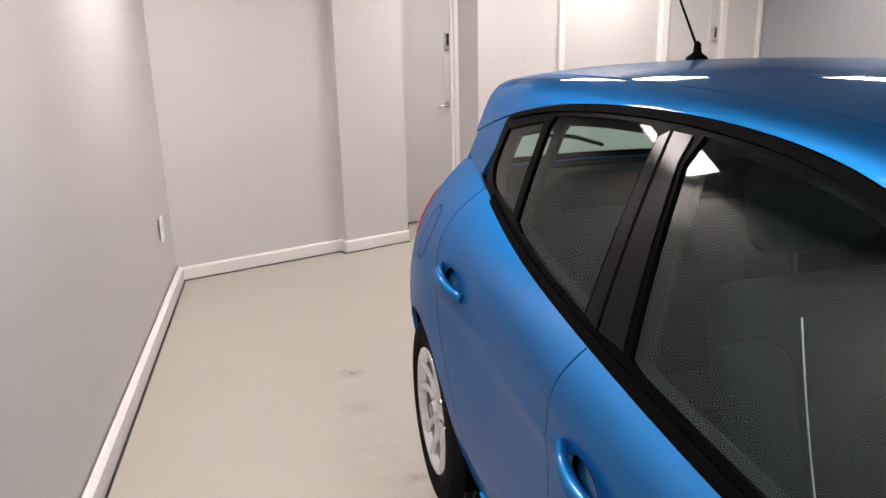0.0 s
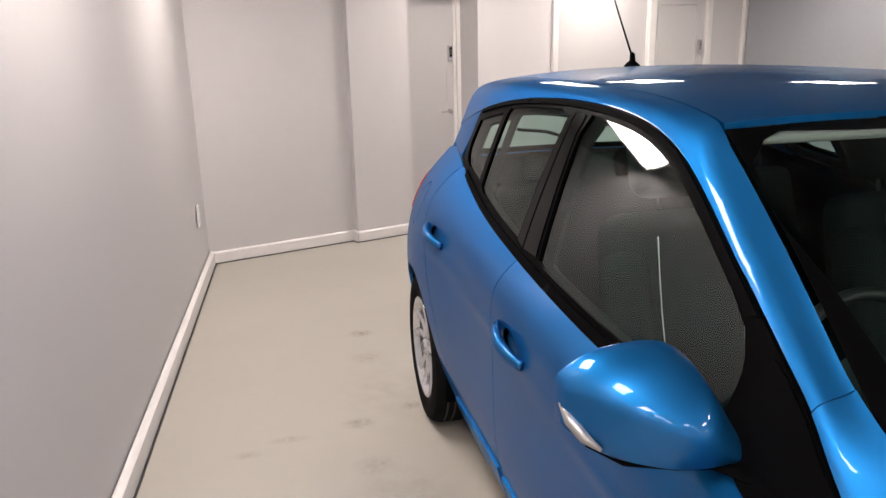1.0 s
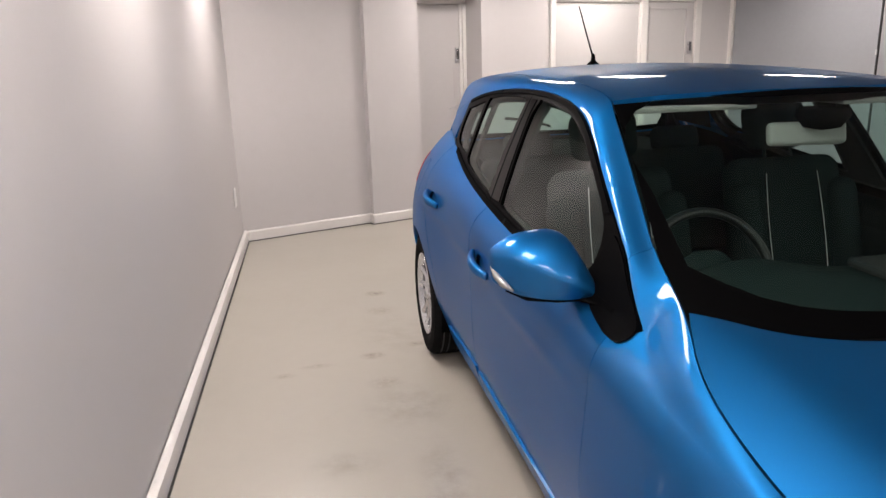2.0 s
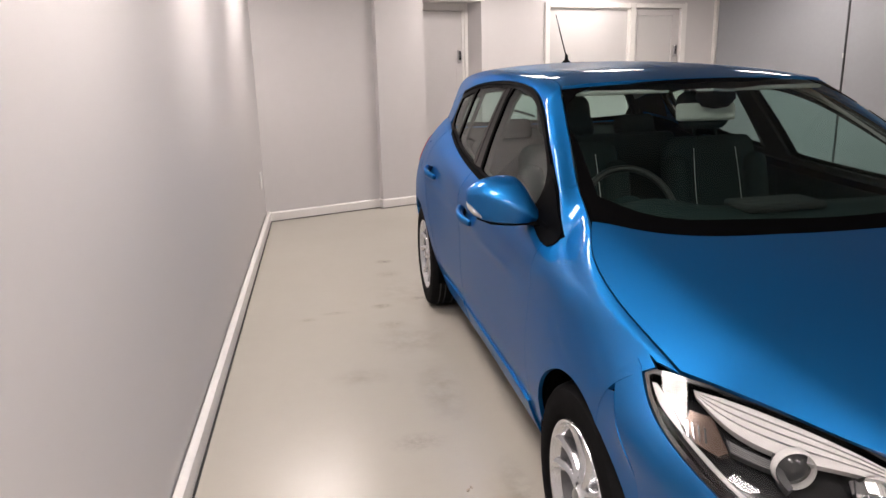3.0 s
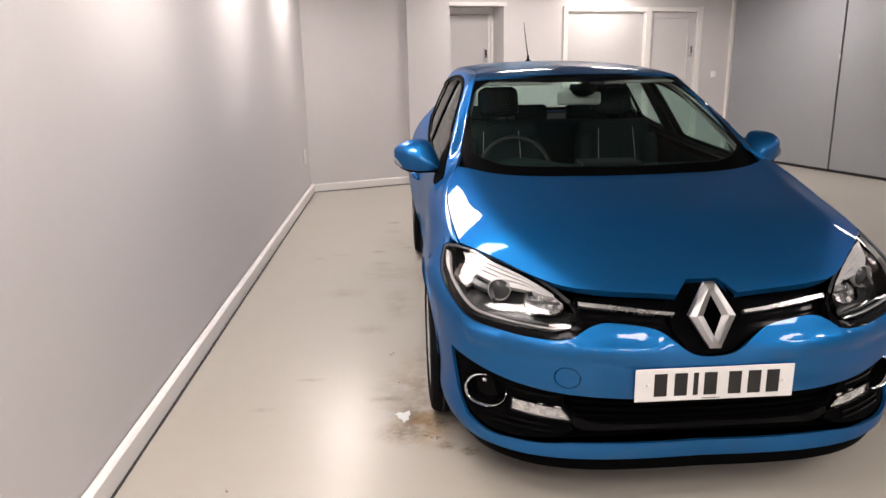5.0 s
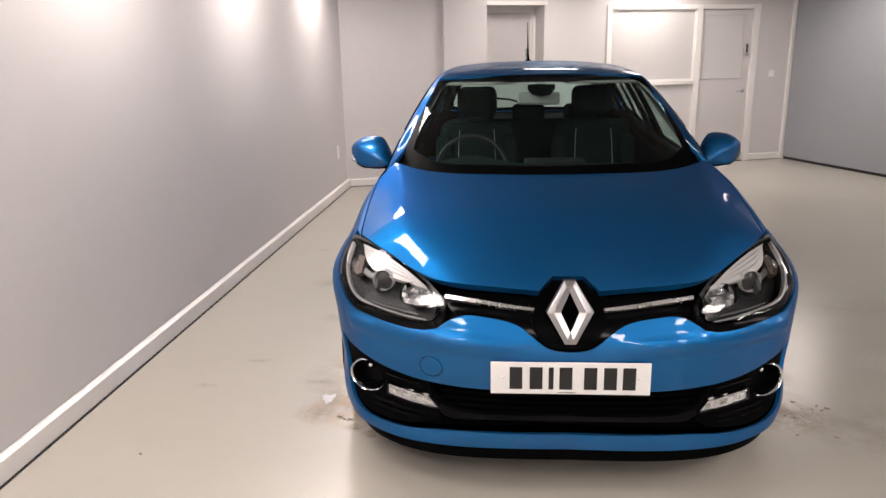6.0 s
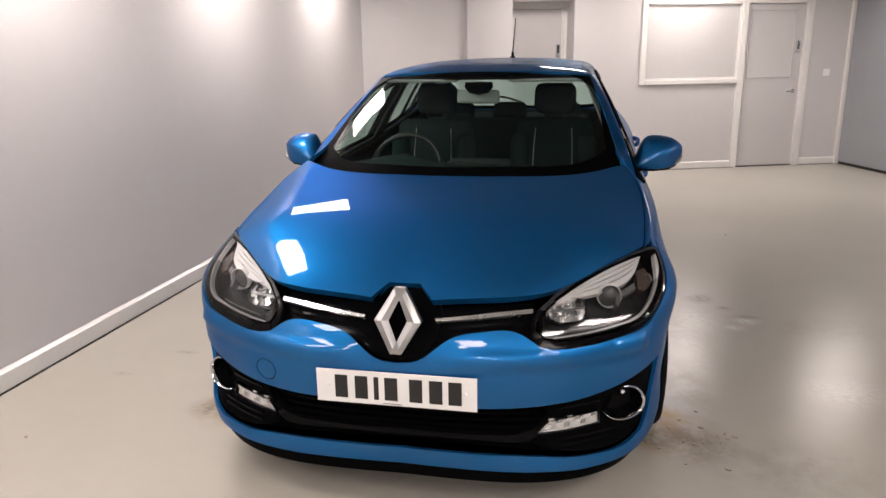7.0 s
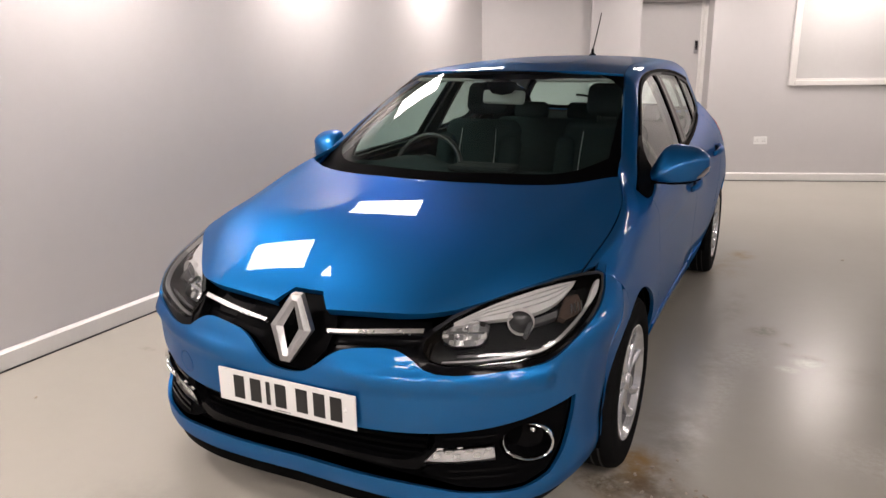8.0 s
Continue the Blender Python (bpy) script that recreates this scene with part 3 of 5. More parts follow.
def fade(x):
    f = np.clip((0.86 - np.abs(x)) / 0.25, 0, 1)
    return f * f * (3 - 2 * f)


def front(t, z):
    """The nose: t from 0 on the centreline to 1 at the wheel arch, and height z."""
    w = FRONT_W(z)
    x = 3 * (1 - t)**2 * t * 0.45 + 3 * (1 - t) * t**2 * (w - 0.015) + t**3 * w
    y = ((1 - t)**3 + 3 * (1 - t)**2 * t) * FRONT_Y(z) + 3 * (1 - t) * t**2 * FRONT_C(z) + t**3 * FRONT_E(z)
    shelf = 0.016 * np.exp(-((z - 0.588) / 0.022)**2) * np.clip((t - 0.10) / 0.12, 0, 1) * np.clip((0.735 - t) / 0.025, 0, 1)
    back = (0.040 + 0.020 * np.clip(1 - x / 0.35, 0, 1)) * fade(x)
    return x + 0.4 * shelf, y - shelf + back, z + 0 * t - 0.33 * back


HOOD_C = spline((-0.82, 0.754), (-0.78, 0.7835), (-0.74, 0.8053), (-0.70, 0.8218), (-0.64, 0.8415), (-0.56, 0.8634), (-0.46, 0.8867), (-0.36, 0.9069), (-0.26, 0.9242), (-0.16, 0.9400), (-0.04, 0.9572), (0.20, 0.990))
HOOD_D = spline((-0.82, 0.40), (-0.7, 0.32), (-0.5, 0.16), (-0.3, 0.105), (0, 0.075), (0.25, 0.03))


HOOD_FOLD = spline((-0.84, 0.34), (-0.70, 0.455), (-0.60, 0.515), (-0.45, 0.585), (-0.25, 0.632), (0.10, 0.665), (0.35, 0.69))


def hood(x, y):
    """Height of the bonnet."""
    r = np.abs(x)
    line = HOOD_FOLD(y)
    q = np.clip((r - line) / 0.014, -30, 30)
    fold = 0.36 * 0.014 * np.log1p(np.exp(q))
    drop = HOOD_D(y) - 0.409 * (0.78 - line)
    return HOOD_C(y) - drop * (0.35 * r**2 + 0.75 * (r / 0.8)**4.5) - fold


def screen(a, t):
    """The windscreen: a from -1 to 1 across, t from 0 at the cowl to 1 at the roof."""
    x = (0.725 + (0.562 - 0.725) * t) * a
    y = 0.11 + 0.28 * np.abs(a)**3 + (0.88 - 0.06 * a**2 - 0.12 * np.abs(a)**3) * t
    z = 0.965 + (0.425 - 0.03 * a**2) * t
    b = 0.09 * t * (1 - t)
    return x, y - 0.5 * b, z + 0.87 * b


ROOF_C = spline((0.9, 1.372), (1.0, 1.392), (1.4, 1.432), (1.9, 1.447), (2.5, 1.440), (3.0, 1.395), (3.2, 1.362))


def roof(x, y):
    """Height of the roof."""
    return ROOF_C(y) - 0.07 * np.abs(x)**2 - 0.02 * (np.abs(x) / 0.6)**4
# ---- end of car surfaces ----



# ---- trimmed panels on the car surfaces ----
from mathutils.geometry import delaunay_2d_cdt


def area2(p):
    p = np.asarray(p)
    q = np.roll(p, -1, 0)
    return 0.5 * np.sum(p[:, 0] * q[:, 1] - q[:, 0] * p[:, 1])


def dense(pts, step, closed=True):
    out = []
    n = len(pts)
    for i in range(n if closed else n - 1):
        a, b = np.array(pts[i], float), np.array(pts[(i + 1) % n], float)
        k = max(1, int(math.ceil(np.linalg.norm(b - a) / step)))
        out += [a + (b - a) * j / k for j in range(k)]
    if not closed:
        out.append(np.array(pts[-1], float))
    return np.array(out)


def flow(*pts, n=8):
    """A smooth open curve through 2D points."""
    p = np.array(pts, float)
    s = np.concatenate([[0], np.cumsum(np.linalg.norm(np.diff(p, axis=0), axis=1))])
    q = np.linspace(0, s[-1], n * (len(p) - 1) + 1)
    return [(float(a), float(b)) for a, b in zip(spline(*zip(s, p[:, 0]))(q), spline(*zip(s, p[:, 1]))(q))]


def inset(p, d):
    """A closed outline moved inwards by d."""
    p = np.asarray(p, float)
    if area2(p) < 0:
        p = p[::-1]
    a, b = p - np.roll(p, 1, 0), np.roll(p, -1, 0) - p
    na = np.stack([-a[:, 1], a[:, 0]], 1) / (np.linalg.norm(a, axis=1)[:, None] + 1e-9)
    nb = np.stack([-b[:, 1], b[:, 0]], 1) / (np.linalg.norm(b, axis=1)[:, None] + 1e-9)
    n = na + nb
    return p + d * n / np.maximum(np.sum(n * n, 1, keepdims=True) / 2, 0.35)


def inside(poly, q):
    x, y = q[:, 0], q[:, 1]
    c = np.zeros(len(q), bool)
    p, r = poly, np.roll(poly, -1, 0)
    for (ax, ay), (bx, by) in zip(p, r):
        hit = ((ay > y) != (by > y)) & (x < (bx - ax) * (y - ay) / (by - ay + 1e-15) + ax)
        c ^= hit
    return c


def near(poly, q, d):
    a, b = poly, np.roll(poly, -1, 0)
    ab = b - a
    out = np.zeros(len(q), bool)
    for i in range(len(a)):
        t = np.clip(((q - a[i]) @ ab[i]) / (ab[i] @ ab[i] + 1e-15), 0, 1)
        out |= np.sum((q - a[i] - t[:, None] * ab[i])**2, 1) < d * d
    return out


def trimmed(outline, func, out, holes=(), step=0.03, lip=0.014, gap=0.002, lift=0.0, flip=1):
    """Vertices, faces and normals of one patch of a surface, with turned-in edges."""
    loops = [inset(dense(outline, step), gap)] + [inset(dense(h, step), -gap) for h in holes]
    lo, hi = loops[0].min(0), loops[0].max(0)
    gx, gy = np.meshgrid(np.arange(lo[0] + step / 2, hi[0], step), np.arange(lo[1] + step / 2, hi[1], step))
    q = np.stack([gx.ravel(), gy.ravel()], 1)
    if len(q):
        keep = inside(loops[0], q)
        for l in loops[1:]:
            keep &= ~inside(l, q)
        for l in loops:
            keep &= ~near(l, q, step * 0.45)
        q = q[keep]
    pts, edges, k = [], [], 0
    for l in loops:
        pts.append(l)
        edges += [(k + i, k + (i + 1) % len(l)) for i in range(len(l))]
        k += len(l)
    pts.append(q.reshape(-1, 2))
    allp = np.concatenate(pts)
    vs, es, fs, ov, oe, of = delaunay_2d_cdt([Vector(p) for p in allp.tolist()], edges, [], 0, 1e-7)
    p2 = np.array([(v.x, v.y) for v in vs])
    cen = np.array([p2[list(f)].mean(0) for f in fs])
    good = inside(loops[0], cen)
    for l in loops[1:]:
        good &= ~inside(l, cen)
    faces = [tuple(f) for f, g in zip(fs, good) if g]
    u, v = p2[:, 0], p2[:, 1]
    P = np.stack(func(u, v), 1)
    e = 2e-3
    du = np.stack(func(u + e, v), 1) - np.stack(func(u - e, v), 1)
    dv = np.stack(func(u, v + e), 1) - np.stack(func(u, v - e), 1)
    N = np.cross(du, dv)
    N /= np.linalg.norm(N, axis=1)[:, None] + 1e-12
    s = np.sign(N @ np.asarray(out, float))
    s[s == 0] = 1
    if abs(s.mean()) > 0.2:
        s[:] = np.sign(s.mean())
    N *= s[:, None]
    P = P + N * lift
    # wind the faces with the normals
    F = []
    for f in faces:
        a, b, c = P[list(f[:3])]
        F.append(f if np.cross(b - a, c - a) @ N[f[0]] > 0 else f[::-1])
    verts, norms = P.tolist(), N.tolist()
    if lip:
        count = {}
        for f in F:
            for i in range(len(f)):
                a, b = f[i], f[(i + 1) % len(f)]
                count[(a, b)] = 1
        for (a, b) in [k for k in count if (k[1], k[0]) not in count]:
            sn = np.cross(P[b] - P[a], N[a])
            sn /= np.linalg.norm(sn) + 1e-12
            base = len(verts)
            for p in (P[a], P[b], P[b] - N[b] * lip, P[a] - N[a] * lip):
                verts.append(p.tolist())
                norms.append(sn.tolist())
            F.append((base + 1, base, base + 3, base + 2))
    return verts, F, norms


def panel(name, pieces, mat, parent, label="", mirror=1, **kw):
    """One sheet part made of trimmed pieces: (outline, surface, way out[, holes])."""
    V, F, N = [], [], []
    for piece in pieces:
        outline, func, out = piece[:3]
        v, f, n = trimmed(outline, func, out, holes=piece[3] if len(piece) > 3 else (), **kw)
        k = len(V)
        V += v
        N += n
        F += [tuple(i + k for i in g) for g in f]
    if mirror < 0:
        V = [(-a, b, c) for a, b, c in V]
        N = [(-a, b, c) for a, b, c in N]
        F = [g[::-1] for g in F]
    ob = mesh_object(name, V, F, mat, parent, label, smooth=True)
    ob.data.normals_split_custom_set_from_vertices([Vector(n).normalized() for n in N])
    return ob


def on_side(y, z):
    return side(y, z), y, z


def on_pane(y, z):
    return pane(y, z), y, z


def on_hood(x, y):
    s = np.clip((-0.24 - y) / 0.54, 0, 1)
    back = s * s * (3 - 2 * s) * (0.040 + 0.020 * np.clip(1 - np.abs(x) / 0.35, 0, 1)) * fade(x)
    return x, y + back, hood(x, y) - 0.33 * back


def on_roof(x, y):
    return x, y, roof(x, y)


# upper edge line: bonnet edge, windscreen edge, roof edge; lower edge line: wing shoulder, window top
EDGE_X = spline((-0.33, 0.775), (-0.14, 0.786), (0.07, 0.789), (0.18, 0.776), (0.27, 0.748), (0.34, 0.722))
TOP_Z = spline((0.42, 0.957), (0.504, 1.008), (0.564, 1.050), (0.62, 1.080), (0.717, 1.128), (0.86, 1.196), (1.05, 1.281), (1.21, 1.333), (1.41, 1.364), (1.70, 1.376), (2.0, 1.368), (2.29, 1.343), (2.58, 1.292), (2.95, 1.20))
RAIL_X = spline((1.088, 0.557), (1.3, 0.528), (1.7, 0.512), (2.3, 0.515), (2.95, 0.50))


# the pillar foot: a smooth run from the bonnet edge to the windscreen edge
BASE0, BASE1 = 0.27, 0.60
FOOT = [(v, float(EDGE_X(v)), float(hood(EDGE_X(v), v))) for v in (0.17, 0.22, 0.27)] + [(v, 0.722 - 0.160 * q, 0.965 + 0.395 * q + 0.0783 * q * (1 - q)) for v in (0.60, 0.66, 0.72) for q in ((v - 0.39) / 0.70,)]
BASE_X, BASE_Z = spline(*[(a, b) for a, b, c in FOOT]), spline(*[(a, c) for a, b, c in FOOT])


def upper(y):
    """The inner edge of wing, pillar and roof rail."""
    y = np.asarray(y, float)
    hx = EDGE_X(y)
    hz = hood(hx, y)
    rx = RAIL_X(y)
    rz = roof(rx, y)
    j = np.clip((y - 1.03) / 0.12, 0, 1)
    j = j * j * (3 - 2 * j)
    t2 = np.clip((y - 0.39) / 0.70, -0.15, 1.15)
    sx = 0.722 - 0.160 * t2
    sz = 0.965 + 0.395 * t2 + 0.87 * 0.09 * t2 * (1 - t2)
    x = np.where(y < BASE0, hx, np.where(y > BASE1, sx, BASE_X(y))) * (1 - j) + rx * j
    z = np.where(y < BASE0, hz, np.where(y > BASE1, sz, BASE_Z(y))) * (1 - j) + rz * j
    return x, z


def lower(y):
    """The outer edge of wing, pillar and roof rail."""
    y = np.asarray(y, float)
    zs, zt = SIDE_Z[4](y), TOP_Z(y)
    d = np.where(y > 0.8, 1.0, zt - zs)
    z = np.where(y > 0.8, zt, (zs + zt + np.sqrt(d * d + 0.036**2)) / 2)
    x = np.where(z < SIDE_Z[5](y), side(y, np.minimum(z, SIDE_Z[5](y))), pane(y, z))
    return x, z


def crown(y, w):
    """Wing crown, windscreen pillar and roof rail: w from 0 at the inner edge to 0.12 at the outer."""
    y = np.asarray(y, float)
    t = np.asarray(w) / 0.12
    ax, az = upper(y)
    bx, bz = lower(y)
    L = np.hypot(bx - ax, bz - az)
    k = np.clip((y - 0.15) / 0.45, 0, 1)
    k = k * k * (3 - 2 * k)
    j = np.clip((y - 1.0) / 0.3, 0, 1)
    slope = np.clip(0.40 + 0.8 * y, 0.3, 0.75) * (1 - k) + (0.75 * (1 - j) + 0.22 * j) * k
    nx, nz = 1 / np.hypot(1, slope), -slope / np.hypot(1, slope)
    zs = np.minimum(bz, SIDE_Z[5](y))
    k2 = np.clip((y - 0.36) / 0.14, 0, 1)
    tumble = (side(y, zs - 0.006) - side(y, zs)) / 0.006 * (1 - k2) + 0.55 * k2
    mx, mz = tumble / np.hypot(1, tumble), -1 / np.hypot(1, tumble)
    h = (0.40 - 0.20 * np.exp(-((y - 0.36) / 0.14)**2)) * L
    p1x, p1z, p2x, p2z = ax + nx * h, az + nz * h, bx - mx * h, bz - mz * h
    b0, b1, b2, b3 = (1 - t)**3, 3 * (1 - t)**2 * t, 3 * (1 - t) * t**2, t**3
    return b0 * ax + b1 * p1x + b2 * p2x + b3 * bx, y + 0 * t, b0 * az + b1 * p1z + b2 * p2z + b3 * bz


# the tail
REAR_Y = spline((0.20, 3.26), (0.35, 3.36), (0.55, 3.385), (0.72, 3.37), (0.85, 3.345), (1.0, 3.31), (1.1, 3.25), (1.25, 3.12), (1.36, 3.02))


def rear(t, z):
    """The tail: t from 0 on the centreline to 1 at the rear quarter."""
    k = np.clip((z - 1.0) / 0.12, 0, 1)
    k = k * k * (3 - 2 * k)
    e = 2.90 + 0 * z
    w = side(e, np.minimum(z, 1.12)) * (1 - k) + pane(e, np.maximum(z, 0.98)) * k
    yr = REAR_Y(z)
    x = 3 * (1 - t)**2 * t * 0.42 * w / 0.8 + 3 * (1 - t) * t**2 * (w - 0.05) + t**3 * w
    y = ((1 - t)**3 + 3 * (1 - t)**2 * t) * yr + 3 * (1 - t) * t**2 * (yr * 0.62 + 2.9 * 0.38) + t**3 * 2.90
    return x, y, z + 0 * t


car = thing("car", "metallic blue five-door hatchback car, clean, parked with lights off", "car", (0.005, 0, 0), -0.25)
OUT_SIDE, OUT_TOP, OUT_FRONT, OUT_REAR = (1, 0, 0.25), (0, 0, 1), (0.3, -1, 0.3), (0.3, 1, 0.2)


def both(half):
    """A half outline from centre to centre, made whole by its mirror image."""
    return list(half) + [(-x, y) for x, y in half[::-1] if abs(x) > 1e-6]


HOOD_FRONT = [(0, -0.772)] + [(0.050, -0.771), (0.072, -0.795)] + flow((0.098, -0.822), (0.26, -0.803), (0.43, -0.757), (0.53, -0.668), (0.64, -0.53), (0.72, -0.42), (0.774, -0.325), n=5)
HOOD_EDGE = flow((0.774, -0.325), (0.786, -0.14), (0.789, 0.07), (0.777, 0.18), (0.722, 0.335), n=5)
HOOD_REAR = flow((0.722, 0.335), (0.62, 0.245), (0.45, 0.172), (0.2, 0.148), (0.0, 0.145), n=5)
panel("bonnet", [(both(HOOD_FRONT[:-1] + HOOD_EDGE[:-1] + HOOD_REAR), on_hood, OUT_TOP)], PAINT, car, "smooth metallic blue bonnet", gap=0.004, lip=0.03)
ROOF_EDGE = [(float(RAIL_X(y)), y) for y in np.linspace(1.12, 2.98, 16)]
ROOF_FRONT = [(0.558 * a, 0.99 + 0.10 * a * a) for a in np.linspace(0, 1, 9)]
panel("roof", [(both(ROOF_FRONT + ROOF_EDGE + [(0.25, 3.04), (0, 3.05)]), on_roof, OUT_TOP)], PAINT, car, "metallic blue roof panel")

GLASS_EDGE = [(-0.995, 0.0), (0.995, 0.0), (0.995, 0.995), (-0.995, 0.995)]
windscreen = panel("windscreen", [(GLASS_EDGE, screen, (0, -0.6, 1))], GLASS_FRONT, car, "tinted curved windscreen", lip=0, step=0.06)
clear_area = flow((-0.930, 0.20), (-0.80, 0.128), (-0.5, 0.102), (0, 0.092), (0.5, 0.102), (0.80, 0.128), (0.930, 0.20), n=4) + flow((0.962, 0.5), (0.958, 0.88), (0.90, 0.95), (0.4, 0.968), (0, 0.958), (-0.4, 0.968), (-0.90, 0.95), (-0.958, 0.88), (-0.962, 0.5), n=3)
panel("screen_border", [(GLASS_EDGE, screen, (0, -0.6, 1), [clear_area])], BLACK_TRIM, windscreen, "black printed border of the windscreen", lip=0.003, step=0.05, lift=0.0015)
panel("cowl", [([(-0.99, -0.13), (0.99, -0.13), (0.99, 0.02), (-0.99, 0.02)], screen, (0, -0.6, 1))], BLACK_PLASTIC, car, "black plastic scuttle below the windscreen", step=0.05, lift=-0.014)


def circle(cy, cz, r, a0, a1, n=24):
    return [(cy + r * math.cos(radians(a0 + (a1 - a0) * i / n)), cz + r * math.sin(radians(a0 + (a1 - a0) * i / n))) for i in range(n + 1)]


def oval(cy, cz, ry, rz, tilt=0.0, n=28):
    c, s = math.cos(radians(tilt)), math.sin(radians(tilt))
    return [(cy + ry * math.cos(a) * c - rz * math.sin(a) * s, cz + ry * math.cos(a) * s + rz * math.sin(a) * c) for a in [2 * math.pi * i / n for i in range(n)]]


AX, AXZ, AR = 2.641, 0.318, 0.352
shoulder = lambda y: float(SIDE_Z[4](y))
belt = lambda y: float(SIDE_Z[5](y))
win_top = lambda y: float(TOP_Z(y))
FE = lambda z: float(FRONT_E(z))
SEAM = flow((-0.275, 0.815), (-0.22, 0.765), (-0.175, 0.70), (-0.165, 0.625), n=4)
DOOR_F = flow((0.482, 0.93), (0.485, 0.80), (0.478, 0.60), (0.455, 0.42), (0.44, 0.335), n=4)
DOOR_B = flow((1.612, 0.982), (1.636, 0.88), (1.632, 0.70), (1.628, 0.50), (1.628, 0.30), n=4)
DOOR_R = flow((2.500, 1.096), (2.535, 1.02), (2.535, 0.95), (2.47, 0.84), (2.385, 0.72), (2.29, 0.60), (2.21, 0.44), (2.17, 0.31), n=4)
SPLIT = (0.562, 0.566)
GRIP_F, GRIP_R = (1.455, 0.805), (2.335, 0.872)


def door_handle(door, at, sgn):
    """A bowed strap handle over a hollow cup."""
    cy, cz = at
    panel("handle_cup", [(oval(cy + 0.01, cz - 0.002, 0.052, 0.030, 8), on_side, OUT_SIDE)], PAINT, door, "hollow behind the handle", mirror=sgn, lift=-0.012, lip=-0.012, step=0.015, gap=0)
    pts, rad = [], []
    for i in range(13):
        k = i / 12
        y, z = cy + 0.105 - 0.21 * k, cz + 0.016 - 0.030 * k
        bow = 0.030 * math.sin(math.pi * min(max(k, 0.02), 0.98))**0.7
        pts.append((sgn * (float(side(y, z)) + bow), y, z))
        rad.append(0.010 + 0.006 * math.sin(math.pi * k))
    part("door_handle", tube(pts, rad, 12, flat=1.35), PAINT, door, "body-coloured strap handle", smooth=True)


def on_trim(y, z):
    return pane(y, z) + 0.002, y, z


for sgn in (1, -1):
    wing_top = [(y, float(lower(y)[1])) for y in np.linspace(0.40, -0.275, 18)]
    arch = circle(0, AXZ, AR, 180 - 62, 0, 26)
    wing_low = SEAM + [p for p in arch if p[0] > -0.16] + [(0.36, 0.29), (0.44, 0.29)] + DOOR_F[::-1] + [(0.445, 0.926)] + wing_top[:-1]
    wing = panel("front_wing", [(wing_low, on_side, OUT_SIDE), ([(-0.330, 0), (SPLIT[0], 0), (SPLIT[1], 0.12), (-0.268, 0.12)], crown, (0.6, 0, 1))], PAINT, car, mirror=sgn, step=0.022, gap=0.0)
    panel("roof_rail", [([(SPLIT[0], 0), (2.95, 0), (2.95, 0.12), (SPLIT[1], 0.12)], crown, (0.6, 0, 1))], PAINT, car, "blue windscreen pillar and roof rail", mirror=sgn, step=0.025)
    fdoor = DOOR_F + [(0.44, 0.30), (1.628, 0.30)] + DOOR_B[::-1][1:] + [(y, belt(y)) for y in np.linspace(1.55, 0.5, 12)]
    door = panel("front_door", [(fdoor, on_side, OUT_SIDE, [oval(GRIP_F[0] + 0.01, GRIP_F[1] - 0.002, 0.052, 0.030, 8)])], PAINT, car, mirror=sgn)
    door_handle(door, GRIP_F, sgn)
    rdoor = DOOR_B + DOOR_R[::-1] + [(y, belt(y)) for y in np.linspace(2.45, 1.65, 9)]
    door2 = panel("rear_door", [(rdoor, on_side, OUT_SIDE, [oval(GRIP_R[0] + 0.01, GRIP_R[1] - 0.002, 0.052, 0.030, 8)])], PAINT, car, mirror=sgn)
    door_handle(door2, GRIP_R, sgn)
    for owner, y0, y1 in ((door, 0.50, 1.615), (door2, 1.642, 2.165)):
        strip = [(y0, 0.225), (y1, 0.225), (y1, 0.30), (y1 - 0.01, 0.352 - 0.03 * (y1 - 1.1)), (y0, 0.352 - 0.02 * (y0 - 1.1))]
        panel("side_moulding", [(strip, on_side, OUT_SIDE)], PAINT, owner, "raised body-coloured lower moulding", mirror=sgn, lift=0.009, lip=0.012, step=0.02)
    rarch = circle(AX, AXZ, AR, 0, 180, 30)
    quarter = DOOR_R + [(2.17, 0.24), (2.29, 0.24)] + [p for p in rarch[::-1] if p[0] < 2.89] + [(2.90, 0.56)] + [(2.90, z) for z in np.linspace(0.65, 1.12, 8)] + [(y, belt(y)) for y in (2.8, 2.7, 2.6)]
    cpillar = [(2.60, belt(2.6)), (2.9, belt(2.9))] + [(y, win_top(y)) for y in (2.9, 2.8, 2.7, 2.585)] + [(2.57, 1.20)]
    quart = panel("rear_quarter", [(quarter, on_side, OUT_SIDE, [oval(2.705, 0.92, 0.058, 0.085, 8)]), (cpillar, on_pane, OUT_SIDE)], PAINT, car, mirror=sgn, step=0.025)
    panel("quarter_lining", [(quarter, on_side, OUT_SIDE), (cpillar, on_pane, OUT_SIDE)], CABIN_GREY, quart, "dark grey inner lining", mirror=sgn, lift=-0.05, lip=0.0)
    panel("fuel_flap" if sgn < 0 else "blank_flap", [(oval(2.705, 0.92, 0.056, 0.083, 8), on_side, OUT_SIDE)], PAINT, quart, mirror=sgn, step=0.02)
    sill = [(0.36, 0.195), (2.28, 0.195), (2.28, 0.235), (2.17, 0.24), (2.165, 0.31), (1.628, 0.298), (0.44, 0.298), (0.36, 0.285)]
    panel("sill", [(sill, on_side, OUT_SIDE)], PAINT, car, mirror=sgn)
    # side windows
    dlo = [(0.432, 0.925), (0.417, 0.944)] + [(y, win_top(y)) for y in np.linspace(0.425, 2.57, 42)] + flow((2.585, 1.28), (2.56, 1.18), (2.52, 1.115), (2.44, 1.083), n=4) + [(y, belt(y)) for y in np.linspace(2.35, 0.48, 30)]
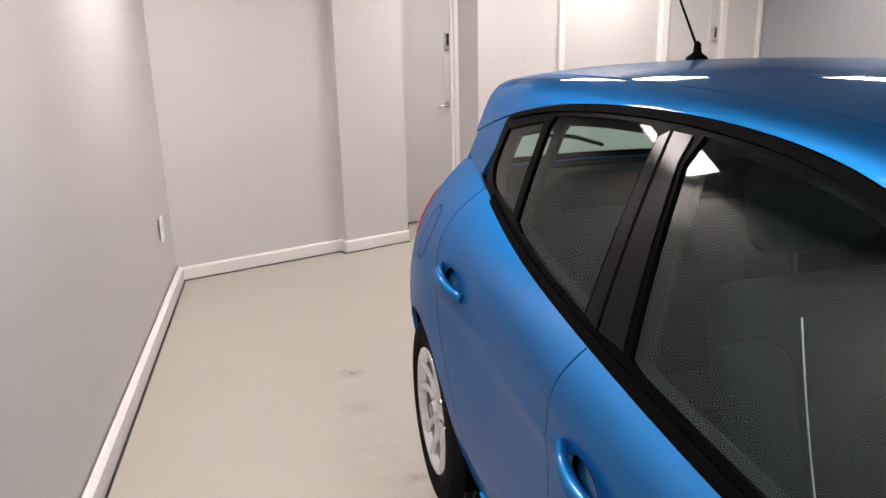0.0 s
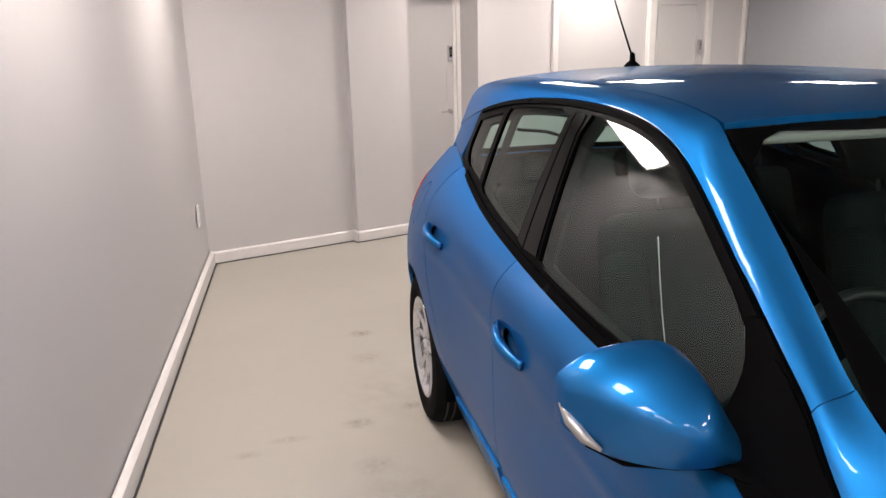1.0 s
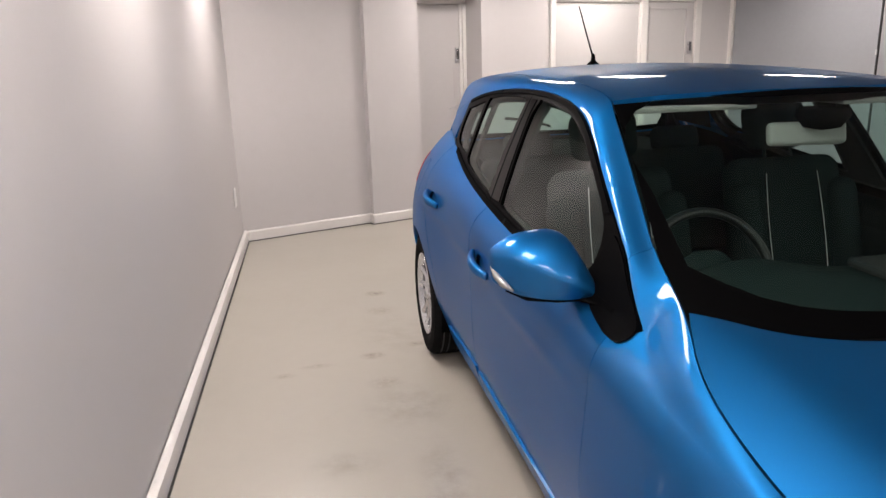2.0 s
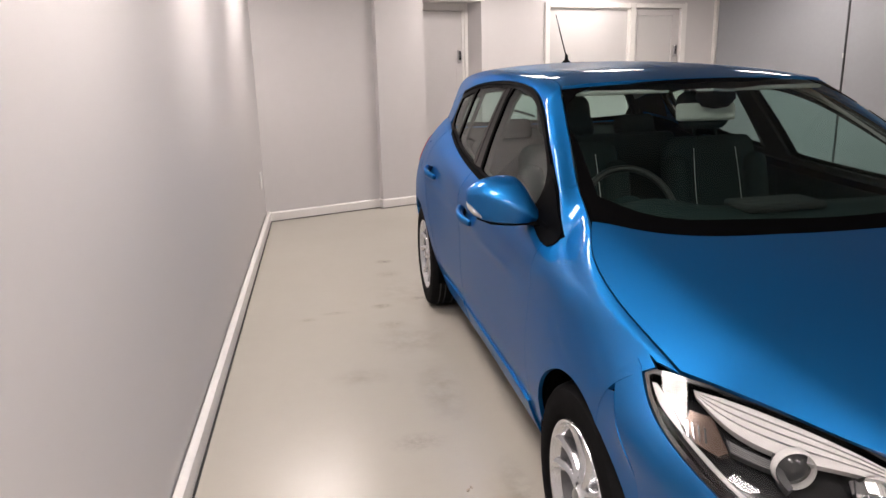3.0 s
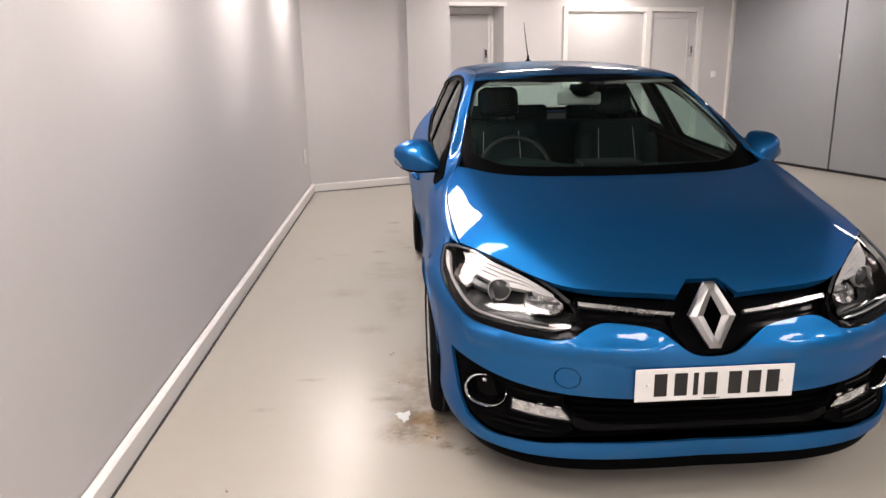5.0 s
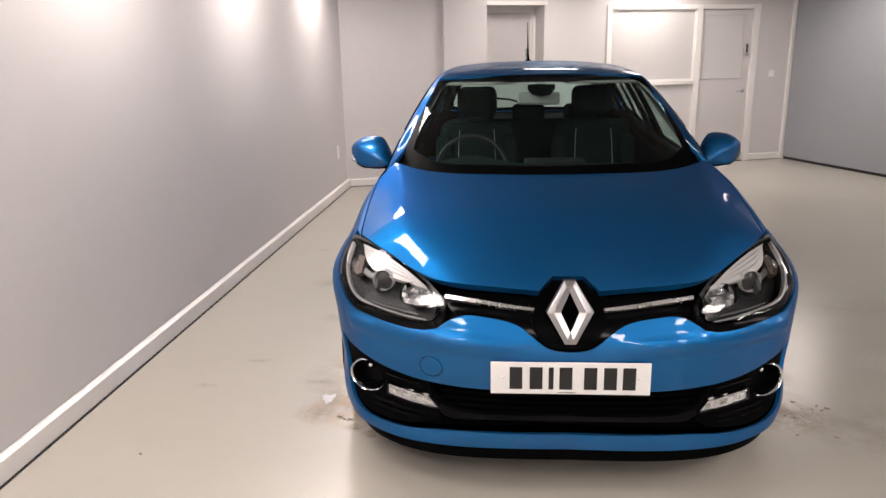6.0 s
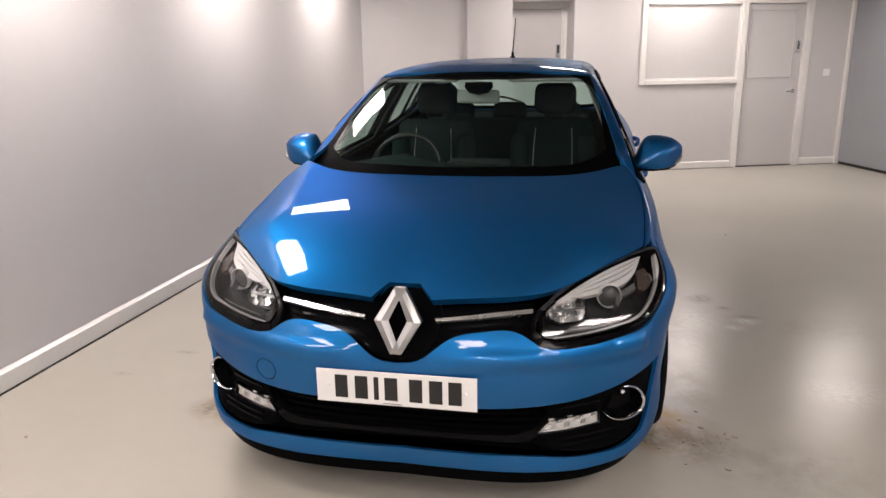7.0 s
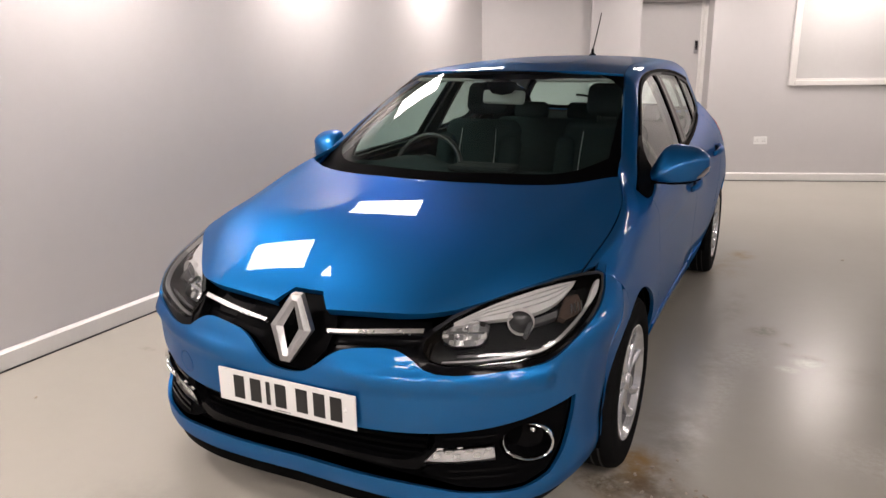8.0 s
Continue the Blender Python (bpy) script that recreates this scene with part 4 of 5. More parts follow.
    g1 = flow((0.70, 0.985), (0.705, 1.06), (0.74, 1.105), n=3) + [(y, win_top(y) - 0.027) for y in np.linspace(0.80, 1.60, 16)] + [(1.612, 1.30), (1.49, 1.005)] + [(y, belt(y) + 0.024) for y in np.linspace(1.45, 0.75, 9)]
    g2 = [(1.742, 1.335)] + [(y, win_top(y) - 0.027) for y in np.linspace(1.80, 2.235, 8)] + [(2.245, 1.30), (2.17, 1.075)] + [(y, belt(y) + 0.026) for y in np.linspace(2.12, 1.68, 8)]
    g3 = [(2.285, 1.305), (2.40, 1.285), (2.525, 1.26)] + flow((2.525, 1.235), (2.51, 1.165), (2.46, 1.122), (2.40, 1.105), n=3) + [(2.215, 1.085)]
    panel("window_trim", [(dlo, on_trim, OUT_SIDE, [g1, g2, g3])], BLACK_TRIM, car, "satin black window surround and pillars", mirror=sgn, lip=0.012, step=0.025, gap=0.001)
    for nm, g in (("front_side_window", g1), ("rear_side_window", g2), ("quarter_window", g3)):
        panel(nm, [(g, on_pane, OUT_SIDE)], GLASS if nm[0] == "f" else GLASS_REAR, car, "tinted side glass", mirror=sgn, lip=0, gap=-0.006, lift=-0.004)
    top_strip = [(y, win_top(y) - 0.003) for y in np.linspace(0.72, 2.55, 36)] + [(y, win_top(y) - 0.017) for y in np.linspace(2.54, 0.74, 36)]
    panel("window_seal", [(top_strip, on_trim, OUT_SIDE)], BLACK_PLASTIC, car, "black rubber strip over the windows", mirror=sgn, lift=0.006, lip=0.008, step=0.02, gap=0)
    low_strip = [(y, belt(y) + 0.012) for y in np.linspace(2.40, 0.52, 36)] + [(y, belt(y) - 0.010) for y in np.linspace(0.52, 2.40, 36)]
    panel("waist_seal", [(low_strip, lambda y, z: (pane(y, z) + 0.004, y, z), OUT_SIDE)], BLACK_PLASTIC, car, "black rubber waist strip", mirror=sgn, lift=0.004, lip=0.01, step=0.02, gap=0)
    seam = [(1.604, 0.985), (1.699, 1.372), (1.706, 1.372), (1.611, 0.985)]
    panel("door_gap", [(seam, on_trim, OUT_SIDE)], BLACK_PLASTIC, car, mirror=sgn, lift=0.003, lip=0, gap=0, step=0.02)
    for cover in ([(1.508, 1.008), (1.602, 1.006), (1.690, 1.345), (1.628, 1.345), (1.626, 1.300)], [(1.613, 1.006), (1.664, 1.014), (1.730, 1.330), (1.702, 1.345)]):
        panel("pillar_cover", [(cover, on_trim, OUT_SIDE)], BLACK_GLOSS, car, "gloss black pillar cover", mirror=sgn, lift=0.004, lip=0.006, gap=0, step=0.03)
    # inside faces
    panel("door_card", [(fdoor, on_side, OUT_SIDE), (rdoor, on_side, OUT_SIDE)], DASH, car, "dark inner door panels", mirror=sgn, lift=-0.075, lip=-0.06)
    panel("pillar_trim", [(dlo, on_pane, OUT_SIDE, [g1, g2, g3])], CABIN_GREY, car, "dark grey inner pillar trim", mirror=sgn, lift=-0.035, lip=0.012, step=0.03, gap=-0.004)
    panel("windscreen_pillar_trim", [([(0.47, 0.02), (1.2, 0.02), (1.2, 0.12), (0.47, 0.12)], crown, (0.6, 0, 1))], LINER, car, "pale grey pillar trim", mirror=sgn, lift=-0.045, lip=0.01)
    panel("rail_trim", [([(1.2, 0.0), (2.9, 0.0), (2.9, 0.12), (1.2, 0.12)], crown, (0.6, 0, 1))], LINER, car, "pale grey roof side trim", mirror=sgn, lift=-0.045, lip=0.01)
    # wheel housings
    for cy in (0, AX):
        bm = bmesh.new()
        rows = []
        for i in range(25):
            a = radians(-14 + 208 * i / 24)
            rows.append([bm.verts.new((sgn * x, cy + r * math.cos(a), AXZ + r * math.sin(a))) for x, r in ((0.86, 0.366), (0.60, 0.372), (0.45, 0.372), (0.45, 0.05))])
        for a, b in zip(rows, rows[1:]):
            for j in range(3):
                bm.faces.new((a[j], a[j + 1], b[j + 1], b[j]))
        part("wheel_housing", bm, BLACK_PLASTIC, car, "black plastic wheel housing", smooth=True)

headlining = [(x, y) for x, y in both(ROOF_FRONT + ROOF_EDGE + [(0.25, 3.04), (0, 3.05)])]
panel("headlining", [(headlining, on_roof, OUT_TOP)], LINER, car, "pale grey roof lining", lift=-0.045, lip=-0.03, step=0.06, gap=0.01)

# ---- nose ----
LAMP_LOW = [(0.349, 0.626), (0.385, 0.617), (0.43, 0.615), (0.50, 0.618), (0.58, 0.625), (0.66, 0.630), (0.70, 0.640)]
NOSE_TOP = flow((0.0, 0.575), (0.045, 0.583), (0.082, 0.612), (0.131, 0.655), (0.205, 0.672), (0.275, 0.672), (0.318, 0.650), (0.349, 0.626), n=5) + LAMP_LOW[1:] + flow((0.720, 0.652), (0.748, 0.674), (0.802, 0.708), (0.854, 0.739), (0.887, 0.772), (0.895, 0.808), n=4)
bumper = NOSE_TOP + [(0.906, 0.820), (0.985, 0.782), (1.0, 0.762), (1.0, 0.742), (1.0, 0.235), (0.9, 0.215), (0.75, 0.203), (0.5, 0.197), (0.3, 0.199), (0.0, 0.201)]
INTAKE_TOP = flow((0.0, 0.430), (0.2, 0.428), (0.36, 0.430), (0.42, 0.434), (0.54, 0.449), (0.65, 0.470), (0.75, 0.490), (0.822, 0.502), n=4)
INTAKE_OUT = flow((0.822, 0.502), (0.815, 0.42), (0.79, 0.34), (0.74, 0.275), n=4)
INTAKE_LOW = flow((0.74, 0.275), (0.66, 0.250), (0.55, 0.244), (0.45, 0.246), (0.37, 0.254), (0.2, 0.260), (0.0, 0.263), n=4)
whole_intake = both(INTAKE_TOP + INTAKE_OUT[1:] + INTAKE_LOW[1:])


def on_front(t, z):
    x, y, h = front(np.abs(t), z)
    return x * np.sign(t), y, h


FRONT_OUT = (0, -1, 0.2)
TOW = oval(-0.372, 0.492, 0.036, 0.036)
corner = [(FE(z), z) for z in np.linspace(0.24, 0.742, 14)] + [p for p in SEAM if p[1] < 0.74] + [p for p in circle(0, AXZ, AR, 180 - 62, 193, 16) if p[0] < -0.166]
front_bumper = panel("front_bumper", [(both(bumper), on_front, FRONT_OUT, [whole_intake, TOW]), (corner, on_side, OUT_SIDE),
                     (corner, lambda y, z: (-side(y, z), y, z), (-1, 0, 0.2))], PAINT, car, "metallic blue front bumper", step=0.025, gap=0.0015)
panel("towing_eye_cover", [(TOW, on_front, FRONT_OUT)], PAINT, front_bumper, "round blue towing eye cover", gap=0.0015, step=0.015)
panel("front_lip", [(both([(0.0, 0.204), (0.3, 0.202), (0.5, 0.200), (0.75, 0.206), (0.90, 0.219), (0.94, 0.222), (0.92, 0.172), (0.75, 0.152), (0.4, 0.146), (0.0, 0.146)]), on_front, FRONT_OUT)], BLACK_PLASTIC, front_bumper, "black lower lip of the bumper", lift=-0.006, lip=0.05)
intake = panel("lower_intake", [(whole_intake, on_front, FRONT_OUT)], BLACK_PLASTIC, front_bumper, "black lower air intake", lift=-0.075, lip=-0.07, gap=-0.004)
for z in (0.410, 0.385, 0.360, 0.335):
    half = 0.375 - 0.25 * (0.436 - z)
    panel("intake_slat", [([(-half, z - 0.005), (half, z - 0.005), (half, z + 0.005), (-half, z + 0.005)], on_front, FRONT_OUT)], BLACK_TRIM, intake, "black horizontal slat", lift=-0.035, lip=0.025, step=0.02, gap=0)
low_bar = both(flow((0.0, 0.322), (0.25, 0.318), (0.33, 0.330), (0.378, 0.375), (0.39, 0.418), n=4) + flow((0.404, 0.418), (0.394, 0.37), (0.345, 0.304), (0.25, 0.296), (0.0, 0.300), n=4))
panel("intake_rim", [(low_bar, on_front, FRONT_OUT)], BLACK_GLOSS, intake, "gloss black rim of the intake", lift=-0.016, lip=0.03, step=0.02, gap=0)

for sgn in (1, -1):
    FOG = oval(0.650, 0.378, 0.084, 0.058, 0)
    DRL = [(0.352, 0.327), (0.384, 0.369), (0.46, 0.378), (0.545, 0.383), (0.549, 0.339), (0.44, 0.331)]
    surround = [(0.385, 0.424), (0.42, 0.428), (0.54, 0.443), (0.65, 0.464), (0.75, 0.486), (0.815, 0.496), (0.808, 0.42), (0.783, 0.345), (0.735, 0.283), (0.66, 0.258), (0.55, 0.251), (0.45, 0.258), (0.39, 0.272), (0.345, 0.295), (0.375, 0.34)]
    fog_panel = panel("fog_lamp_surround", [(surround, on_front, FRONT_OUT, [FOG, DRL])], BLACK_PLASTIC, front_bumper, "black fog lamp surround", mirror=sgn, lift=-0.014, lip=0.03, step=0.02)
    for k in (0.405, 0.300, 0.280):
        w0, w1 = (0.41, 0.55) if k > 0.4 else (0.42, 0.62)
        panel("surround_rib", [([(w0, k), (w1, k + 0.008), (w1, k + 0.016), (w0, k + 0.008)], on_front, FRONT_OUT)], BLACK_GLOSS, fog_panel, mirror=sgn, lift=-0.006, lip=0.012, step=0.02, gap=0)
    fx, fy, fz = front(0.650, 0.378)
    out = Vector((0.40, -1, 0.05)).normalized()
    across = Vector((0, 0, 1)).cross(out).normalized()
    m = Matrix.Translation(Vector((float(fx), float(fy), float(fz))) - 0.020 * out) @ Matrix((across, out.cross(across), out)).transposed().to_4x4()
    fm = Matrix.Diagonal((sgn, 1, 1, 1)) @ m

    def fog_bit(name, profile, mat, label):
        bm = lathe(profile, "z", 40)
        bm.transform(fm @ Matrix.Diagonal((1.22, 0.98, 1, 1)))
        return part(name, bm, mat, fog_panel, label, smooth=True, crisp=50)

    fog_bit("fog_lamp_ring", [(0.055, -0.012), (0.056, 0.006), (0.060, 0.010), (0.064, 0.007), (0.066, -0.012)], CHROME, "chrome ring round the fog lamp")
    fog_bit("fog_lamp_bowl", [(0.056, 0.0), (0.053, -0.02), (0.046, -0.05), (0.001, -0.055)], BLACK_GLOSS, "dark fog lamp bowl")
    bulb = lathe([(0.001, 0.012), (0.010, 0.010), (0.014, 0.0), (0.014, -0.02)], "z", 20)
    bulb.transform(fm @ Matrix.Translation((0.018, 0.022, -0.04)))
    part("fog_bulb", bulb, CHROME, fog_panel, "small bright bulb holder", smooth=True)
    drl = panel("daytime_lamp", [(DRL, on_front, FRONT_OUT)], LAMP_PALE, front_bumper, "slim daytime running lamp", mirror=sgn, lift=-0.012, lip=-0.012, step=0.02, gap=0)
    for row in range(2):
        for i in range(6):
            u = 0.384 + 0.027 * i - 0.008 * row
            z0 = 0.338 + 0.021 * (1 - row) + 0.0015 * i
            panel("led_cell", [([(u, z0), (u + 0.021, z0 + 0.001), (u + 0.023, z0 + 0.017), (u + 0.004, z0 + 0.016)], on_front, FRONT_OUT)], CHROME if (i + row) % 2 else LAMP_PALE, drl, "bright lamp cell", mirror=sgn, lift=-0.004 - 0.003 * row, lip=0.007, step=0.02, gap=0.001)
    panel("lamp_cover", [(DRL, on_front, FRONT_OUT)], LENS, drl, mirror=sgn, lip=0, step=0.03, gap=0)

    # headlight
    LAMP = [(0.335, 0.700), (0.352, 0.721), (0.39, 0.751), (0.455, 0.782), (0.53, 0.801), (0.61, 0.813), (0.70, 0.818), (0.79, 0.815), (0.862, 0.807), (0.878, 0.799), (0.872, 0.776), (0.845, 0.747), (0.79, 0.715), (0.735, 0.682), (0.70, 0.658), (0.66, 0.648), (0.58, 0.642), (0.48, 0.637), (0.40, 0.636), (0.358, 0.647), (0.335, 0.672)]
    border = [(0.322, 0.702), (0.342, 0.728), (0.385, 0.759), (0.452, 0.789), (0.53, 0.808), (0.61, 0.820), (0.70, 0.825), (0.80, 0.822), (0.875, 0.814), (0.892, 0.803), (0.885, 0.771), (0.852, 0.738), (0.80, 0.707), (0.745, 0.671), (0.715, 0.648), (0.675, 0.632), (0.61, 0.624), (0.50, 0.616), (0.39, 0.613), (0.347, 0.622), (0.325, 0.655)]
    lamp = panel("headlight", [(LAMP, on_front, FRONT_OUT)], LAMP_BOWL, car, "clear-lensed headlight with dark inside and pale reflectors", mirror=sgn, lift=-0.075, lip=-0.07, gap=0.004, step=0.02)
    panel("lamp_border", [(border, on_front, FRONT_OUT, [LAMP])], BLACK_GLOSS, lamp, "gloss black lamp border", mirror=sgn, lift=-0.008, lip=0.03, step=0.02, gap=0)
    panel("lamp_rim", [(border[1:13] + LAMP[12:0:-1], on_front, FRONT_OUT)], LAMP_RIM, lamp, "dull grey rim behind the lens", mirror=sgn, lift=-0.006, lip=0.006, step=0.02, gap=0.001)
    top = [(0.392, 0.745), (0.456, 0.773), (0.528, 0.794), (0.608, 0.808), (0.69, 0.813), (0.752, 0.811)]
    low = [(0.392, 0.741), (0.456, 0.751), (0.528, 0.756), (0.592, 0.764), (0.655, 0.781), (0.752, 0.808)]
    for k, (c0, c1) in enumerate(((0.0, 0.18), (0.21, 0.39), (0.42, 0.62), (0.65, 1.0))):
        a = [(p[0], p[1] + (q[1] - p[1]) * c0) for p, q in zip(top, low)]
        b = [(p[0], p[1] + (q[1] - p[1]) * c1) for p, q in zip(top, low)]
        panel("reflector_blade", [(flow(*a, n=4) + flow(*b, n=4)[::-1], on_front, FRONT_OUT)], LAMP_PALE, lamp, "pale satin reflector blade", mirror=sgn, lift=-0.014 - 0.004 * k, lip=0.02, step=0.02, gap=0)
    edge = flow((0.385, 0.646), (0.49, 0.651), (0.60, 0.660), (0.665, 0.668), (0.73, 0.704), (0.80, 0.742), n=4)
    edge2 = flow((0.795, 0.748), (0.722, 0.712), (0.660, 0.677), (0.60, 0.667), (0.49, 0.656), (0.39, 0.650), n=4)
    panel("lamp_strip", [(edge + edge2, on_front, FRONT_OUT)], LAMP_GREY, lamp, "pale strip along the lamp's lower edge", mirror=sgn, lift=-0.012, lip=0.015, step=0.02, gap=0)
    panel("lamp_strip", [(flow((0.42, 0.664), (0.52, 0.668), (0.60, 0.675), n=4) + flow((0.60, 0.679), (0.52, 0.673), (0.43, 0.669), n=4), on_front, FRONT_OUT)], LAMP_DIM, lamp, "dull inner strip", mirror=sgn, lift=-0.03, lip=0.012, step=0.02, gap=0)
    fin = flow((0.797, 0.744), (0.832, 0.758), (0.866, 0.783), (0.872, 0.795), n=4) + flow((0.858, 0.797), (0.836, 0.785), (0.818, 0.768), (0.797, 0.751), n=4)
    panel("side_reflector", [(fin, on_front, FRONT_OUT)], LAMP_PALE, lamp, "pale side reflector", mirror=sgn, lift=-0.012, lip=0.015, step=0.015, gap=0)
    panel("indicator", [([(0.692, 0.748), (0.722, 0.737), (0.775, 0.742), (0.800, 0.760), (0.778, 0.789), (0.718, 0.791)], on_front, FRONT_OUT)], AMBER, lamp, "pale amber indicator reflector", mirror=sgn, lift=-0.035, lip=0.02, step=0.012)
    for i in range(4):
        u = 0.742 + 0.015 * i
        panel("indicator_rib", [([(u, 0.746), (u + 0.008, 0.748), (u + 0.006, 0.772), (u - 0.003, 0.770)], on_front, FRONT_OUT)], CHROME, lamp, mirror=sgn, lift=-0.030, lip=0.008, step=0.02)
    panel("lamp_arm", [([(0.600, 0.742), (0.690, 0.752), (0.695, 0.768), (0.602, 0.756)], on_front, FRONT_OUT)], LAMP_DIM, lamp, "dull grey ribbed arm", mirror=sgn, lift=-0.040, lip=0.02, step=0.02, gap=0)
    for i in range(5):
        z0 = 0.743 + 0.0026 * i
        panel("arm_rib", [([(0.606, z0), (0.688, z0 + 0.011), (0.688, z0 + 0.0118), (0.606, z0 + 0.0008)], on_front, FRONT_OUT)], LAMP_GREY, lamp, mirror=sgn, lift=-0.038, lip=0.002, step=0.03, gap=0)

    def bit(name, profile, mat, at, aim, label="", crisp=50):
        bm = lathe(profile, "z", 36)
        bm.transform(Matrix.Diagonal((sgn, 1, 1, 1)) @ Matrix.Translation(at) @ Vector((0, 0, 1)).rotation_difference(Vector(aim).normalized()).to_matrix().to_4x4())
        return part(name, bm, mat, lamp, label, smooth=True, crisp=crisp)

    AIM = (0.25, -1, 0.05)
    LAMP_EYE = (0.652, -0.556, 0.710)
    bit("projector_ring", [(0.0372, -0.008), (0.0372, 0.010), (0.038, 0.013), (0.0398, 0.011), (0.0405, -0.008)], LAMP_PALE, LAMP_EYE, AIM, "thin bright projector ring")
    bit("projector_lens", [(0.001, 0.012), (0.012, 0.011), (0.024, 0.006), (0.0372, -0.006)], PROJECTOR, LAMP_EYE, AIM, "dark glassy projector lens")
    panel("projector_bracket", [(flow((0.590, 0.716), (0.604, 0.736), (0.602, 0.764), n=4) + [(0.582, 0.766), (0.590, 0.742), (0.580, 0.722)], on_front, FRONT_OUT)], LAMP_DIM, lamp, "dull bracket beside the projector", mirror=sgn, lift=-0.028, lip=0.03, step=0.01, gap=0)
    bowl = flow((0.368, 0.722), (0.376, 0.742), (0.405, 0.753), (0.45, 0.753), (0.478, 0.745), n=3) + flow((0.484, 0.722), (0.476, 0.700), (0.44, 0.692), (0.40, 0.693), (0.376, 0.704), n=3)
    panel("reflector_bowl", [(bowl, on_front, FRONT_OUT)], LAMP_GREY, lamp, "grey bowl of the main beam", mirror=sgn, lift=-0.052, lip=-0.03, step=0.01, gap=0)
    for row, (z0, z1) in enumerate(((0.697, 0.713), (0.714, 0.731), (0.732, 0.749))):
        for i in range(7):
            u = 0.374 + 0.0150 * i + (0.006 if row == 0 and i == 0 else 0)
            deep = 0.032 + 0.014 * math.sin(math.pi * (i + 0.5) / 7)
            tip = 0.004 * ((i * 5 + row * 3) % 4 - 1.5)
            panel("reflector_facet", [([(u, z0), (u + 0.0146, z0), (u + 0.0146, z1), (u, z1)], lambda t, z, u=u, tip=tip: tuple(np.asarray(c) + o for c, o in zip(on_front(t, z), (0, tip * (np.asarray(t) - u) / 0.0146, 0))), FRONT_OUT)], (STRIP_CHROME, LAMP_PALE, LAMP_GREY)[(i * 2 + row) % 3], lamp, "bright reflector facet", mirror=sgn, lift=-deep, lip=0.006, step=0.02, gap=0.0004)
    bit("beam_bulb", [(0.001, 0.016), (0.006, 0.014), (0.008, 0.0), (0.008, -0.03)], CHROME, tuple(float(c) + o for c, o in zip(front(0.428, 0.722), (-0.010, 0.030, 0))), AIM, "small bulb in the main beam")
    panel("reflector_shelf", [([(0.372, 0.722), (0.474, 0.722), (0.474, 0.727), (0.378, 0.729)], on_front, FRONT_OUT)], CHROME, lamp, "bright shelf across the reflector", mirror=sgn, lift=-0.024, lip=0.012, step=0.02, gap=0)
    panel("headlight_lens", [(border[:14] + LAMP[14:], on_front, FRONT_OUT)], LENS, lamp, "clear lens", mirror=sgn, lip=0, step=0.02, gap=0.002)

# grille between the lamps
GRILLE = both([(0, 0.796), (0.037, 0.796), (0.056, 0.768), (0.072, 0.746)] + flow((0.078, 0.746), (0.2, 0.755), (0.335, 0.756), n=4) + [(0.352, 0.70), (0.352, 0.63)] + [(t, z - 0.004) for t, z in NOSE_TOP if t < 0.33][::-1])
grille = panel("grille", [(GRILLE, on_front, FRONT_OUT)], BLACK_GLOSS, car, "gloss black grille with chrome strips", lift=-0.045, lip=-0.04, step=0.025, gap=0)
for sgn in (1, -1):
    s1 = flow((0.088, 0.697), (0.15, 0.702), (0.24, 0.711), (0.325, 0.717), n=5) + flow((0.325, 0.727), (0.24, 0.722), (0.15, 0.712), (0.085, 0.705), n=5)
    panel("chrome_strip", [(s1, on_front, FRONT_OUT)], STRIP_CHROME, grille, "thin chrome strip", mirror=sgn, lift=-0.004, lip=0.018, step=0.012, gap=0)
    s2 = flow((0.10, 0.672), (0.16, 0.682), (0.30, 0.690), n=4) + flow((0.30, 0.697), (0.16, 0.690), (0.10, 0.680), n=4)
    panel("grille_slat", [(s2, on_front, FRONT_OUT)], BLACK_PLASTIC, grille, mirror=sgn, lift=-0.04, lip=0.03, step=0.02, gap=0)
collar = both([(0, 0.840), (0.050, 0.835), (0.085, 0.775), (0.100, 0.72), (0.090, 0.65), (0.060, 0.60), (0, 0.59)])
panel("badge_mount", [(collar, on_front, FRONT_OUT)], BLACK_TRIM, grille, "black badge mount", lift=-0.022, lip=0.02, step=0.02, gap=0)
# a plain faceted silver rhombus with blunt tips
bm = bmesh.new()


def rhombus(w, h, tip, out):
    return [bm.verts.new(Vector((x, -out + 0.40 * z, z))) for x, z in ((-tip, h), (tip, h), (w, 0), (tip, -h), (-tip, -h), (-w, 0))]


r0, r1, r2, r3 = rhombus(0.078, 0.097, 0.018, -0.014), rhombus(0.076, 0.096, 0.018, 0.004), rhombus(0.053, 0.079, 0.010, 0.009), rhombus(0.030, 0.060, 0.001, 0.002)
for a, b in ((r0, r1), (r1, r2), (r2, r3)):
    for i in range(6):
        bm.faces.new((a[i], a[(i + 1) % 6], b[(i + 1) % 6], b[i]))
bm.transform(Matrix.Translation((0, -0.812, 0.680)))
part("badge", bm, SATIN_CHROME, grille, "plain silver rhombus badge")

